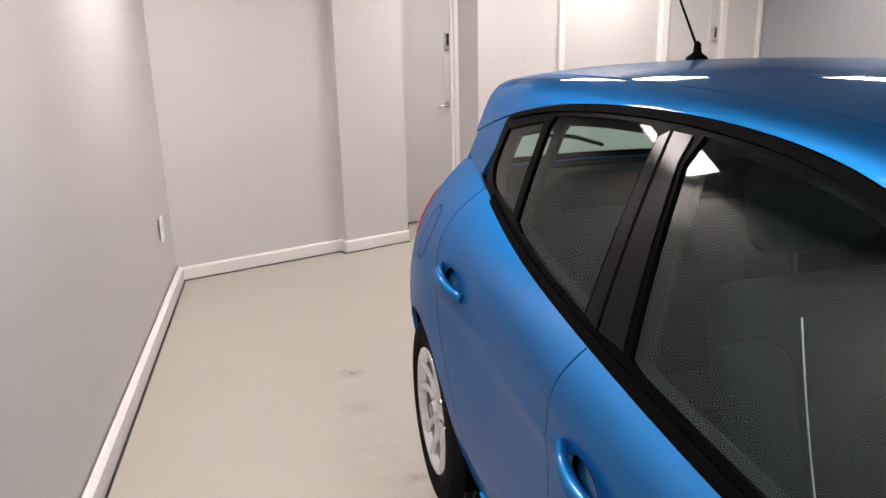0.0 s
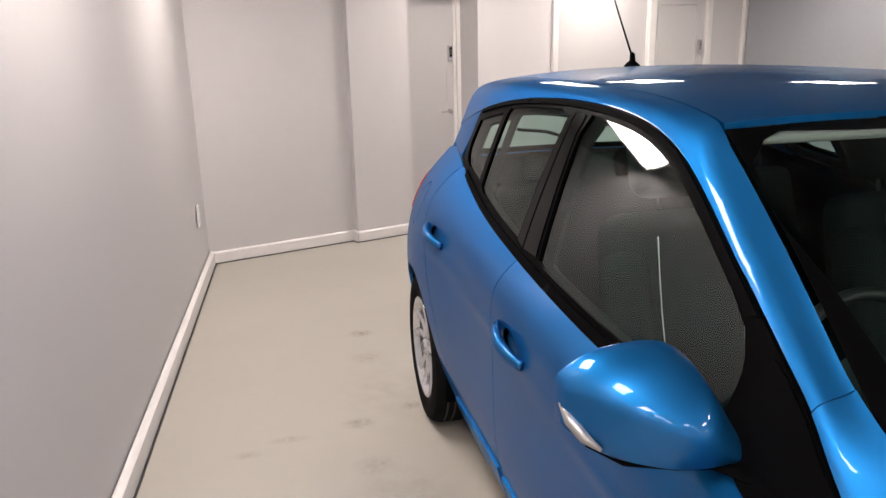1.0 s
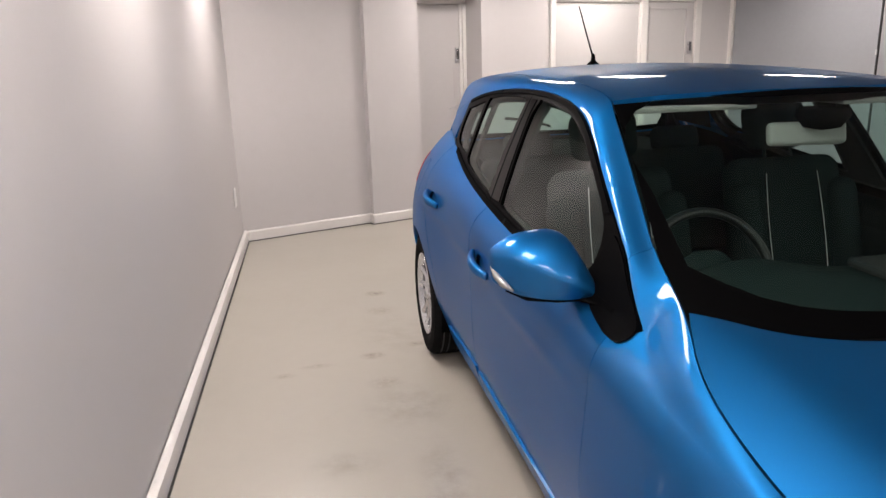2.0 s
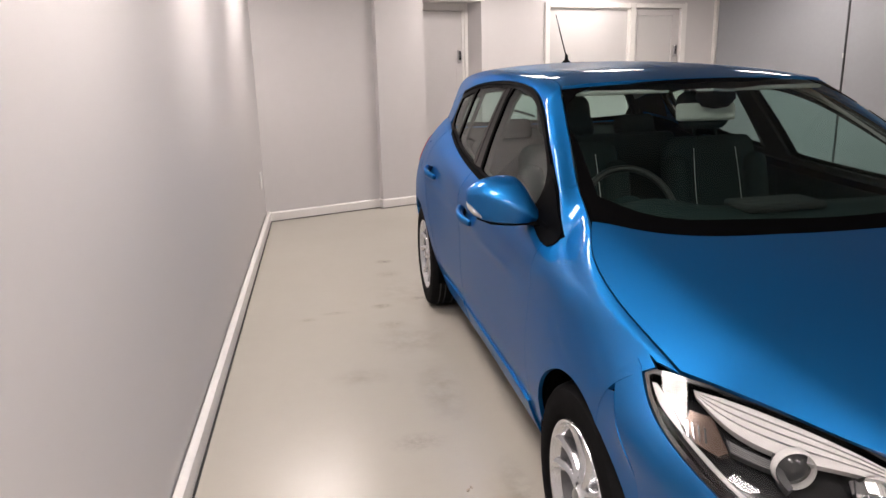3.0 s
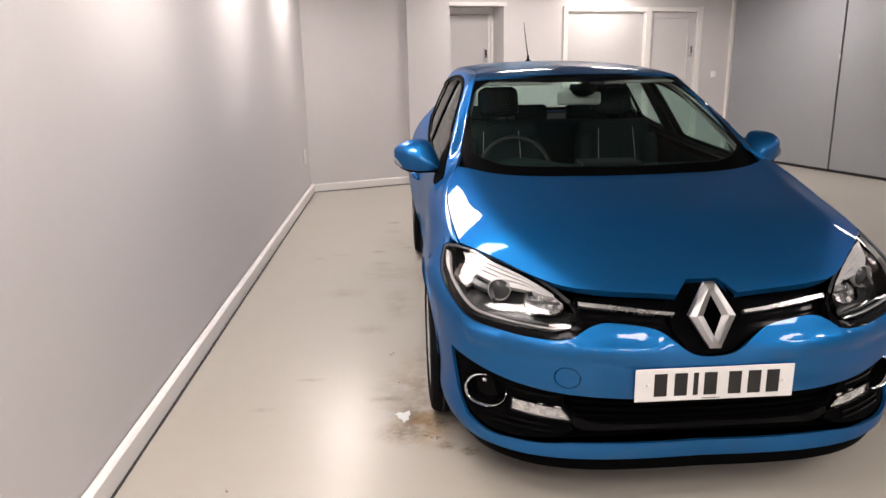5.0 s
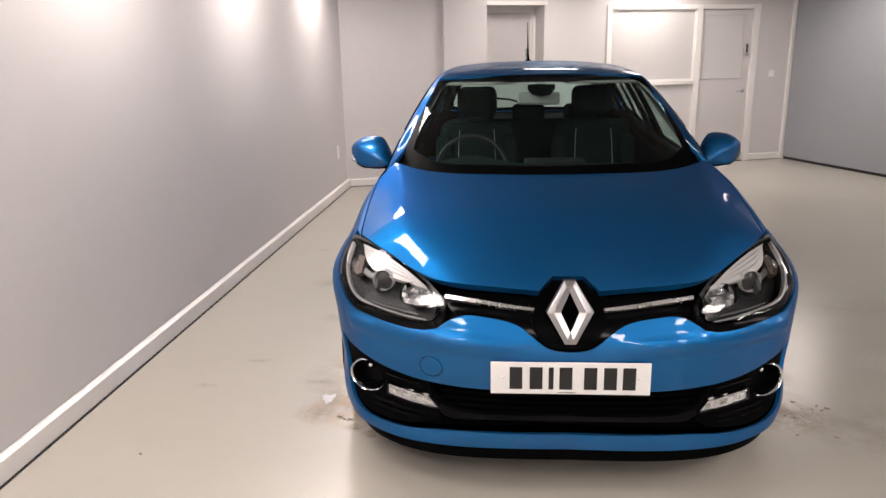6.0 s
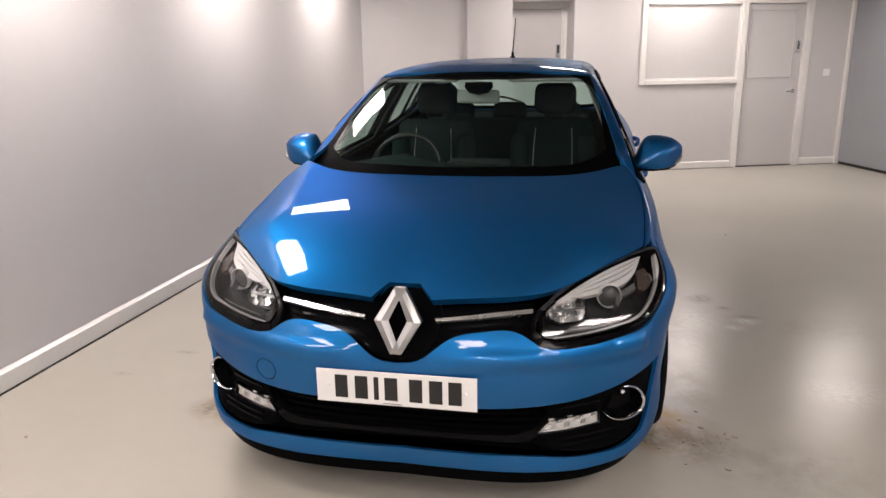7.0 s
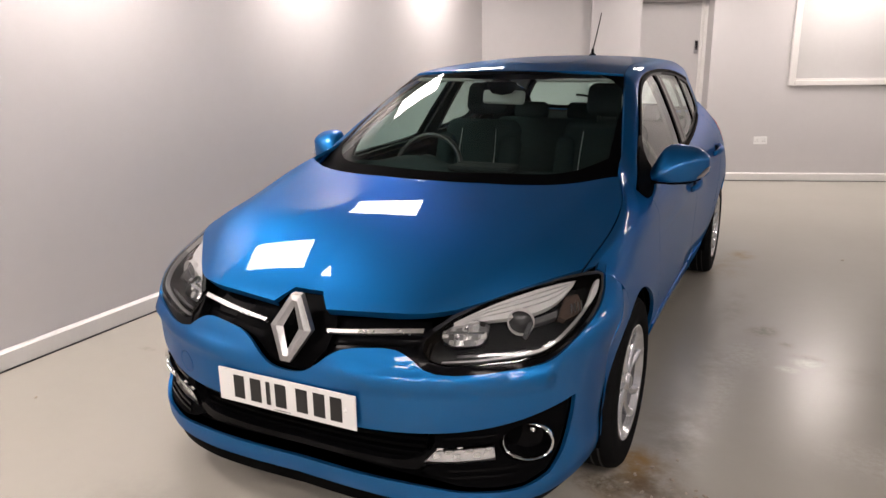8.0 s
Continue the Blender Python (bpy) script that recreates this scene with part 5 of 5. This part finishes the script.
# number plate with blank bars
plate = part("number_plate", box((-0.26, -0.8705, 0.414), (0.26, -0.8655, 0.527), 0.002), PLATE_WHITE, front_bumper, "white number plate with black bars")
part("plate_backing", box((-0.24, -0.866, 0.421), (0.24, -0.842, 0.521), 0.003), BLACK_PLASTIC, front_bumper)
for cx in (-0.177, -0.111, -0.062, -0.014, 0.066, 0.130, 0.191):
    w = 0.008 if abs(cx + 0.062) < 0.01 else 0.021
    part("plate_bar", box((cx - w, -0.8720, 0.432), (cx + w, -0.8703, 0.510), 0.0006), PLATE_BLACK, plate)
part("plate_mark", box((-0.04, -0.8715, 0.4195), (0.02, -0.8703, 0.4215)), PLATE_BLACK, plate)
for cx in (-0.219, 0.224):
    screw = lathe([(0.001, -0.874), (0.004, -0.8738), (0.0055, -0.8705)], "y", 16)
    screw.transform(Matrix.Translation((cx, 0, 0.473)))
    part("plate_screw", screw, SWITCH_WHITE, plate, "white plastic screw cap", smooth=True)

# ---- tail ----
on_rear = lambda t, z: (np.sign(t) * rear(np.abs(t), z)[0],) + tuple(rear(np.abs(t), z)[1:])
TAIL_OUT = (0, 1, 0.2)
REAR_GLASS = both(flow((0.0, 1.03), (0.5, 1.04), (0.80, 1.07), n=4) + flow((0.85, 1.13), (0.80, 1.26), (0.74, 1.30), n=3) + [(0.0, 1.315)])
REAR_LAMP = flow((0.56, 0.86), (0.80, 0.845), (1.0, 0.862), n=4) + [(1.0, 1.04), (0.93, 1.06)] + flow((0.80, 1.03), (0.62, 0.97), (0.56, 0.92), n=4)
panel("rear_bumper", [([(-1, 0.24), (-0.6, 0.22), (0.6, 0.22), (1, 0.24), (1, 0.62), (-1, 0.62)], on_rear, TAIL_OUT)], PAINT, car, "metallic blue rear bumper")
for sgn in (1, -1):
    panel("bumper_end", [([(2.905, 0.24), (2.905, 0.56)] + circle(AX, AXZ, AR, 39, -12, 12), on_side, OUT_SIDE)], PAINT, car, mirror=sgn)
    lamp = panel("tail_lamp", [(REAR_LAMP, on_rear, TAIL_OUT)], RED_LENS, car, "red tail lamp", mirror=sgn, lift=0.004, lip=0.02, step=0.02)
MIRRORED_LAMP = [(-t, z) for t, z in REAR_LAMP]
tailgate = panel("tailgate", [([(-1, 0.62), (1, 0.62), (1, 1.26), (0.86, 1.335), (0, 1.35), (-0.86, 1.335), (-1, 1.26)], on_rear, TAIL_OUT, [REAR_GLASS, REAR_LAMP, MIRRORED_LAMP])], PAINT, car, "blue tailgate", step=0.03)
panel("rear_window", [(REAR_GLASS, on_rear, TAIL_OUT)], GLASS_REAR, tailgate, "tinted rear window", lip=0, gap=-0.01, lift=-0.005)
panel("rear_border", [(REAR_GLASS, on_rear, TAIL_OUT, [both(flow((0.0, 1.06), (0.45, 1.068), (0.72, 1.09), n=3) + flow((0.78, 1.14), (0.73, 1.25), (0.67, 1.28), n=3) + [(0.0, 1.285)])])], BLACK_TRIM, tailgate, lip=0.003, lift=-0.008)
panel("tailgate_lining", [([(-0.97, 0.66), (0.97, 0.66), (0.97, 1.255), (0.84, 1.338), (-0.84, 1.338), (-0.97, 1.255)], on_rear, TAIL_OUT, [REAR_GLASS])], CABIN_GREY, tailgate, "dark grey tailgate lining", lift=-0.018, lip=0.03)
panel("spoiler", [(both([(0, 3.0), (0.48, 2.96), (0.46, 3.10), (0.3, 3.16), (0, 3.18)]), lambda x, y: (x, y, roof(x, y) - 0.25 * np.clip(y - 3.0, 0, 1)**1.5), OUT_TOP)], PAINT, tailgate, "blue roof spoiler", lip=0.03)
wiper_r = tube([(0.02, 3.285, 1.075), (-0.12, 3.25, 1.12), (-0.28, 3.205, 1.14)], 0.008, 8)
part("rear_wiper", wiper_r, BLACK_PLASTIC, tailgate, smooth=True)
part("rear_plate", box((-0.26, 3.385, 0.60), (0.26, 3.392, 0.711), 0.002), PLATE_WHITE, tailgate, "plain rear number plate")

# ---- wheels ----
def wheel(sgn, cy):
    """A tyre on a silver alloy rim with five twin spokes."""
    X = 0.882
    hub = new("wheel")
    hub.parent = car
    tagged(hub, "black tyre on a silver five twin-spoke alloy wheel")
    hub.matrix_basis = pose(sgn * X, cy, 0.316, 0, 0, 0 if sgn > 0 else 180)
    tyre = part("tyre", lathe([(0.208, -0.20), (0.235, -0.212), (0.290, -0.205), (0.310, -0.190), (0.316, -0.165), (0.3165, -0.10), (0.316, -0.035), (0.309, -0.012), (0.297, 0.0), (0.262, 0.006), (0.230, 0.004), (0.215, -0.006), (0.207, -0.012)], "x", 72), RUBBER, hub, "black rubber tyre", smooth=True, crisp=35)
    for k in (-0.155, -0.125, -0.075, -0.045):
        part("tread_groove", lathe([(0.3169, k - 0.004), (0.3172, k), (0.3169, k + 0.004)], "x", 72), DARK_GAP, tyre, smooth=True)
    part("rim", lathe([(0.188, -0.026), (0.196, -0.014), (0.204, -0.002), (0.211, 0.0), (0.214, -0.006), (0.211, -0.016)], "x", 72), ALLOY, hub, "silver alloy rim", smooth=True, crisp=40)
    part("rim_barrel", lathe([(0.209, -0.20), (0.200, -0.185), (0.178, -0.16), (0.172, -0.06), (0.188, -0.026)], "x", 72), ALLOY_DARK, hub, "dull inner barrel of the rim", smooth=True, crisp=40)
    part("brake_disc", lathe([(0.07, -0.085), (0.138, -0.085), (0.138, -0.105), (0.07, -0.105)], "x", 48), ALLOY_DARK, hub, "grey brake disc", smooth=True, crisp=40)
    part("inner_barrel", lathe([(0.001, -0.125), (0.175, -0.125)], "x", 36), DARK_GAP, hub)
    part("hub_centre", lathe([(0.001, -0.004), (0.026, -0.005), (0.029, -0.010), (0.034, -0.018), (0.060, -0.028), (0.066, -0.05), (0.060, -0.08)], "x", 48), ALLOY, hub, "silver hub centre", smooth=True, crisp=40)
    cap = part("centre_cap", lathe([(0.001, 0.0), (0.020, -0.001), (0.024, -0.005)], "x", 32), SATIN_CHROME, hub, "plain silver centre cap", smooth=True)
    for i in range(5):
        a0 = 2 * math.pi * i / 5 + 0.3
        bolt = lathe([(0.001, -0.022), (0.008, -0.022), (0.009, -0.026), (0.009, -0.04)], "x", 12)
        bolt.transform(Matrix.Rotation(a0 + 0.63, 4, "X") @ Matrix.Translation((0, 0.048, 0)))
        part("wheel_bolt", bolt, ALLOY_DARK, hub, smooth=True, crisp=40)
        for s in (-1, 1):
            bm = bmesh.new()
            rows = []
            for j in range(9):
                k = j / 8
                r = 0.040 + 0.158 * k
                ang = a0 + s * (0.30 - 0.05 * k - 0.10 * k * (1 - k)) + 0.14 * k * k
                w = 0.0155 - 0.004 * math.sin(math.pi * k) + 0.006 * k * k
                face = -0.018 + 0.010 * k - 0.012 * math.sin(math.pi * k)
                c, sn = math.cos(ang), math.sin(ang)
                row = []
                for q, xo in ((-1.0, -0.045), (-1.0, -0.006), (-0.55, 0.0), (0.0, 0.004), (0.55, 0.0), (1.0, -0.006), (1.0, -0.045)):
                    row.append(bm.verts.new((face + xo, r * c - q * w * sn, r * sn + q * w * c)))
                rows.append(row)
            for a, b in zip(rows, rows[1:]):
                for q in range(6):
                    bm.faces.new((a[q], a[q + 1], b[q + 1], b[q]))
            part("spoke", bm, ALLOY, hub, smooth=True, crisp=45)
    return hub


for sgn in (1, -1):
    for y in (0.0, AX):
        wheel(sgn, y)
part("underbody", box((-0.44, -0.62, 0.19), (0.44, 3.2, 0.32), 0.03), BLACK_PLASTIC, car, "black underbody")
part("floor_pan", box((-0.76, 0.42, 0.20), (0.76, 2.24, 0.34), 0.02), BLACK_PLASTIC, car)

# ---- mirrors, aerial, wipers ----
M_TOP = spline((0.775, 0.975), (0.795, 1.020), (0.82, 1.068), (0.845, 1.088), (0.88, 1.093), (0.93, 1.087), (0.975, 1.070), (1.005, 1.046))
M_LOW = spline((0.775, 0.950), (0.86, 0.943), (0.93, 0.945), (0.98, 0.956), (1.005, 0.968))
M_FRONT = spline((0.775, 0.628), (0.85, 0.622), (0.92, 0.648), (0.97, 0.690), (1.005, 0.745))
for sgn in (1, -1):
    bm = bmesh.new()
    rows = []
    xs = [0.772] + list(np.linspace(0.776, 1.004, 20)) + [1.009]
    for i, x in enumerate(xs):
        f = 0.86 if i in (0, len(xs) - 1) else 1.0
        zt, zl, yf = float(M_TOP(x)), float(M_LOW(x)), float(M_FRONT(x))
        yb = 0.772 + 0.012 * (x - 0.9) / 0.1 - 2.5 * max(0, 0.85 - x)**1.5
        cy, cz = (yf + yb) / 2, (zt + zl) / 2
        h, d, k = zt - zl, yb - yf, (x - 0.772) / 0.237
        zc = zl + h * (0.10 + 0.72 * k)
        # flat front below the crease, a bowed top above it, an upright back rim
        face = [(yf + 0.10 * d * (1 - q)**2, zl + (zc - zl) * (0.06 + 0.94 * q)) for q in np.linspace(0, 1, 7)]
        bow = [((1 - q)**2 * yf + 2 * q * (1 - q) * (yf + 0.22 * d) + q * q * (yb - 0.10 * d), (1 - q)**2 * zc + 2 * q * (1 - q) * (zc + 0.95 * (zt - zc)) + q * q * zt) for q in np.linspace(0, 1, 10)[1:]]
        rim = [(yb - 0.03 * d, zt - 0.01 * h), (yb, zt - 0.08 * h), (yb, cz), (yb, zl + 0.08 * h), (yb - 0.03 * d, zl + 0.01 * h), (yb - 0.12 * d, zl)]
        floor_line = [(yb - (0.12 + 0.70 * q) * d, zl) for q in np.linspace(0, 1, 6)[1:]]
        rows.append([bm.verts.new((sgn * x, cy + (a - cy) * f, cz + (b - cz) * f)) for a, b in face + bow + rim + floor_line])
    count = len(rows[0])
    for a, b in zip(rows, rows[1:]):
        for j in range(count):
            bm.faces.new((a[j], a[(j + 1) % count], b[(j + 1) % count], b[j]))
    bm.faces.new(rows[0])
    bm.faces.new(rows[-1])
    mirror = part("wing_mirror", bm, PAINT, car, "blue wing mirror with black base", smooth=True, crisp=42)
    gl = box((-0.070, -0.002, -0.036), (0.055, 0.002, 0.044), 0.0015)
    gl.transform(Matrix.Translation((sgn * 0.895, 0.782, 1.010)))
    part("mirror_glass", gl, MIRROR_GLASS, mirror, "mirror glass")
    under = tube([(sgn * 0.77, 0.60, 0.945), (sgn * 0.80, 0.665, 0.943), (sgn * 0.86, 0.695, 0.938), (sgn * 0.93, 0.715, 0.940), (sgn * 0.978, 0.735, 0.952)], [0.034, 0.040, 0.042, 0.036, 0.012], 14, flat=0.22)
    part("mirror_base", under, BLACK_PLASTIC, mirror, "black mirror base", smooth=True)
    foot = flow((0.500, 0.915), (0.460, 0.914), (0.430, 0.920), (0.416, 0.938), (0.424, 0.958), (0.459, 0.983), n=4) + [(0.504, 1.005), (0.564, 1.046), (0.62, 1.077), (0.655, 1.090), (0.70, 0.99), (0.67, 0.952), (0.60, 0.932), (0.56, 0.924)]
    panel("mirror_foot", [(foot, lambda y, z: (np.maximum(side(y, np.minimum(z, SIDE_Z[5](y))) - 0.5 * np.maximum(z - SIDE_Z[5](y), 0), pane(y, z)) + 0.007, y, z), OUT_SIDE)], BLACK_PLASTIC, mirror, mirror=sgn, lip=0.014, step=0.02, gap=0)
    ind = tube([(sgn * 0.972, 0.692, 0.962), (sgn * 0.990, 0.712, 0.974), (sgn * 1.002, 0.738, 0.990), (sgn * 1.006, 0.765, 1.006)], [0.003, 0.009, 0.009, 0.004], 12)
    part("mirror_indicator", ind, LAMP_GREY, mirror, "clear indicator lens on the mirror", smooth=True)

aerial = part("aerial", lathe([(0.001, 0.055), (0.010, 0.045), (0.012, 0.020), (0.030, 0.004), (0.034, -0.006)], "z", 24, (0, 0, 0)), BLACK_PLASTIC, car, "black roof aerial", smooth=True)
aerial.matrix_basis = Matrix.Translation((0, 2.60, float(roof(0, 2.60)) + 0.004)) @ Matrix.Diagonal((0.8, 1.6, 1, 1))
part("aerial_rod", tube([(0, 2.60, 1.47), (0, 2.72, 1.62), (0, 2.80, 1.725)], [0.0045, 0.0035, 0.003], 8), BLACK_PLASTIC, car, smooth=True)
for x0, x1, y1, z1 in ((-0.50, 0.12, 0.165, 0.972), (0.16, 0.62, 0.215, 0.976)):
    part("wiper", join(tube([(x0, 0.17, 0.955), ((x0 + x1) / 2, 0.150, 0.966), (x1, y1, z1)], [0.010, 0.008, 0.005], 8),
         tube([(x0 + 0.05, 0.185, 0.977), ((x0 + x1) / 2, 0.165, 0.976), (x1 + 0.04, y1 + 0.02, z1 + 0.006)], 0.005, 6)), BLACK_PLASTIC, car, "black windscreen wiper", smooth=True)

# ---- cabin ----
dash_rows = []
bm = bmesh.new()
for a in np.linspace(-1, 1, 25):
    x = 0.70 * a
    hump = 0.045 * math.exp(-((x + 0.37) / 0.17)**2)
    row = [(x, 0.20 + 0.10 * a * a, 0.93), (x, 0.40, 0.945), (x, 0.56, 0.955 + 0.6 * hump), (x, 0.68, 0.950 + hump), (x, 0.735, 0.925 + hump), (x, 0.75, 0.86), (x, 0.70, 0.72), (x, 0.62, 0.45)]
    dash_rows.append([bm.verts.new(p) for p in row])
for a, b in zip(dash_rows, dash_rows[1:]):
    for j in range(7):
        bm.faces.new((a[j], a[j + 1], b[j + 1], b[j]))
dash = part("dashboard", bm, DASH, car, "dark soft dashboard", smooth=True)
part("dash_top_panel", box((-0.10, 0.50, 0.958), (0.20, 0.66, 0.985), 0.012), CABIN_GREY, dash, "grey raised dash centre")
part("centre_console", box((-0.13, 0.70, 0.36), (0.13, 1.55, 0.62), 0.04), DASH, car, "dark centre console")
steer = new("steering_wheel")
steer.parent = car
tagged(steer, "dark steering wheel with three spokes")
steer.matrix_basis = pose(-0.373, 0.83, 0.90, 66, 0, 0)
ring = [(0.185 * math.cos(2 * math.pi * i / 48), 0.185 * math.sin(2 * math.pi * i / 48), 0) for i in range(48)]
part("wheel_rim", tube(ring, 0.013, 12, closed=True), WHEEL_LEATHER, steer, smooth=True)
part("wheel_boss", lathe([(0.001, 0.035), (0.05, 0.032), (0.075, 0.018), (0.08, -0.03)], "z", 32), DASH, steer, smooth=True)
for a in (180, 0, 270):
    sp = box((0.06, -0.022, -0.008), (0.178, 0.022, 0.010), 0.006)
    sp.transform(Matrix.Rotation(radians(a), 4, "Z"))
    part("wheel_spoke", sp, DASH, steer, smooth=True, crisp=40)
part("steering_column", tube([(-0.373, 0.81, 0.885), (-0.373, 0.66, 0.80)], 0.05, 16), DASH, car, smooth=True)


def seat(x, y, wide=0.50):
    """A front seat with side bolsters, headrest and pale stitching."""
    s = new("seat")
    s.parent = car
    tagged(s, "dark cloth front seat with pale stitching")
    s.matrix_basis = pose(x, y, 0.40)
    part("cushion", box((-wide / 2, -0.50, 0.0), (wide / 2, 0.04, 0.17), 0.06, 4), SEAT_CLOTH, s, smooth=True)
    tilt = Matrix.Translation((0, 0.02, 0.10)) @ Matrix.Rotation(radians(-17), 4, "X")
    back = box((-wide / 2, -0.06, 0), (wide / 2, 0.07, 0.62), 0.055, 4)
    for v in back.verts:
        if v.co.z > 0.42:
            v.co.x *= 1 - 0.55 * (v.co.z - 0.42)
    back.transform(tilt)
    part("backrest", back, SEAT_CLOTH, s, smooth=True)
    for q in (-1, 1):
        bol = box((q * wide * 0.40 - 0.055, -0.115, 0.03), (q * wide * 0.40 + 0.055, 0.03, 0.52), 0.05, 4)
        bol.transform(tilt)
        part("bolster", bol, SEAT_CLOTH, s, smooth=True)
        line = [tilt @ Vector((q * (0.105 + 0.01 * math.sin(3 * k)), -0.0655, 0.06 + 0.49 * k)) for k in np.linspace(0, 1, 9)]
        part("stitching", tube(line, 0.0017, 6), STITCH, s, "pale stitched seam", smooth=True)
    head = box((-0.125, -0.055, 0.655), (0.125, 0.055, 0.84), 0.05, 4)
    head.transform(tilt @ Matrix.Translation((0, 0.015, 0)))
    part("headrest", head, SEAT_CLOTH, s, smooth=True)
    for q in (-0.055, 0.055):
        part("headrest_post", tube([tilt @ Vector((q, 0.01, 0.60)), tilt @ Vector((q, 0.01, 0.68))], 0.007, 8), DASH, s, smooth=True)
    return s


seat(-0.36, 1.36)
seat(0.36, 1.40)
bench = new("rear_seat")
bench.parent = car
tagged(bench, "dark cloth rear bench with headrests")
bench.matrix_basis = pose(0, 2.20, 0.40)
part("bench_cushion", box((-0.64, -0.45, 0.0), (0.64, 0.05, 0.17), 0.06, 4), SEAT_CLOTH, bench, smooth=True)
lean = Matrix.Translation((0, 0.05, 0.10)) @ Matrix.Rotation(radians(-20), 4, "X")
bb = box((-0.62, -0.06, 0), (0.62, 0.06, 0.56), 0.05, 4)
bb.transform(lean)
part("bench_back", bb, SEAT_CLOTH, bench, smooth=True)
for q in (-0.38, 0.0, 0.38):
    hr = box((q - 0.12, -0.045, 0.55), (q + 0.12, 0.045, 0.67), 0.035, 4)
    hr.transform(lean)
    part("rear_headrest", hr, SEAT_CLOTH, bench, smooth=True)
part("parcel_shelf", box((-0.56, 2.48, 0.985), (0.56, 3.22, 1.005), 0.006), DASH, car, "dark parcel shelf")
part("mirror_sensor", lathe([(0.001, 0.055), (0.05, 0.045), (0.075, 0.01), (0.07, -0.015)], "z", 24, (0, 0, 0)), BLACK_PLASTIC, car, "black sensor housing", smooth=True).matrix_basis = Matrix.Translation((0.0, 0.925, 1.325)) @ Matrix.Diagonal((1, 0.9, -0.9, 1))
rear_view = part("rear_view_mirror", box((-0.115, -0.018, -0.034), (0.115, 0.018, 0.034), 0.015, 3), LINER, car, "pale grey rear-view mirror housing", smooth=True)
rear_view.matrix_basis = pose(-0.01, 0.975, 1.262, -12, 0, -8)
part("mirror_stem", tube([(0, 0.94, 1.33), (0, 0.97, 1.28)], 0.012, 8), BLACK_PLASTIC, car, smooth=True)
for x in (-0.33, 0.33):
    part("sun_visor", box((x - 0.19, 1.02, 1.335), (x + 0.19, 1.16, 1.352), 0.007, m=None), LINER, car, "folded pale sun visor")



# ---- grit on the floor ----
rng = random.Random(5)
bm = bmesh.new()
for cx, cy, n, spread in ((1.17, -0.16, 5, 0.05), (1.02, -0.28, 9, 0.14), (0.95, -0.05, 5, 0.12), (1.72, 3.25, 1, 0.0), (1.18, 1.78, 1, 0.0), (-0.93, -0.22, 6, 0.10), (-1.64, -0.60, 1, 0), (-1.0, 0.4, 3, 0.2)):
    for _ in range(n):
        x, y, s = cx + rng.uniform(-spread, spread), cy + rng.uniform(-spread, spread), rng.uniform(0.004, 0.010)
        chip = bmesh.ops.create_icosphere(bm, subdivisions=1, radius=s)["verts"]
        turn = rng.uniform(0, 6.28)
        for v in chip:
            v.co *= rng.uniform(0.75, 1.2)
            q = Matrix.Rotation(turn, 3, "Z") @ Vector((v.co.x * 1.5, v.co.y * 0.8, v.co.z * 0.5))
            v.co = Vector((x, y, s * 0.35)) + q
GRIT = material("pale_grit", (0.30, 0.25, 0.20), 0.8, vary=0.4, scale=60)
tagged(part("floor_grit", bm, GRIT, None), "small brown crumbs of dirt on the grey floor", "dirt", kind="stuff")
bm = bmesh.new()
ring = [bm.verts.new((-0.996 + 0.045 * math.cos(a) * rng.uniform(0.4, 1.1), -0.10 + 0.06 * math.sin(a) * rng.uniform(0.4, 1.1), 0.0016)) for a in [k * 2 * math.pi / 15 for k in range(15)]]
top = bm.faces.new(ring)
ext = bmesh.ops.extrude_face_region(bm, geom=[top])
for v in [e for e in ext["geom"] if isinstance(e, bmesh.types.BMVert)]:
    v.co.z = 0.0006
tagged(part("paint_flake", bm, PAPER, None), "small white flake lying on the floor by the tyre", "flake")



# ---- ceiling lights ----
def ceiling_light(x, y):
    """A square lit panel let into the ceiling; a few are added fill light."""
    t = thing("ceiling_light", "square white lit panel let into the grey ceiling, a few added as unseen fill light", "ceiling light", (x, y, CEILING), ANG, "ceiling panels")
    frame_bm = join(*[box(a, b, 0.002) for a, b in (((-0.31, -0.31, -0.012), (0.31, -0.285, 0)), ((-0.31, 0.285, -0.012), (0.31, 0.31, 0)), ((-0.31, -0.285, -0.012), (-0.285, 0.285, 0)), ((0.285, -0.285, -0.012), (0.31, 0.285, 0)))])
    part("light_frame", frame_bm, TRIM_WHITE, t)
    part("diffuser", box((-0.284, -0.284, -0.009), (0.284, 0.284, -0.003)), PANEL, t, "glowing white diffuser")
    return t


# (2.5, -1.6), (3.4, -4.6), (2.0, -5.4): unseen panels added to brighten the nose
for lx, ly in [(-1.6, -2.9), (-1.6, -1.4), (-1.6, 0.25), (-1.6, 2.15), (-1.6, 4.1), (0.42, 5.3), (1.85, 6.2), (0.2, -3.7), (2.1, -2.7), (0.8, -4.4), (-1.4, -5.2), (2.5, -1.6), (3.4, -4.6), (2.0, -5.4)] + [(3.48, 5.55)] + [uv(5.3, v)[:2] for v in (0.9, -0.9, -2.7, -4.5)]:
    ceiling_light(lx, ly)
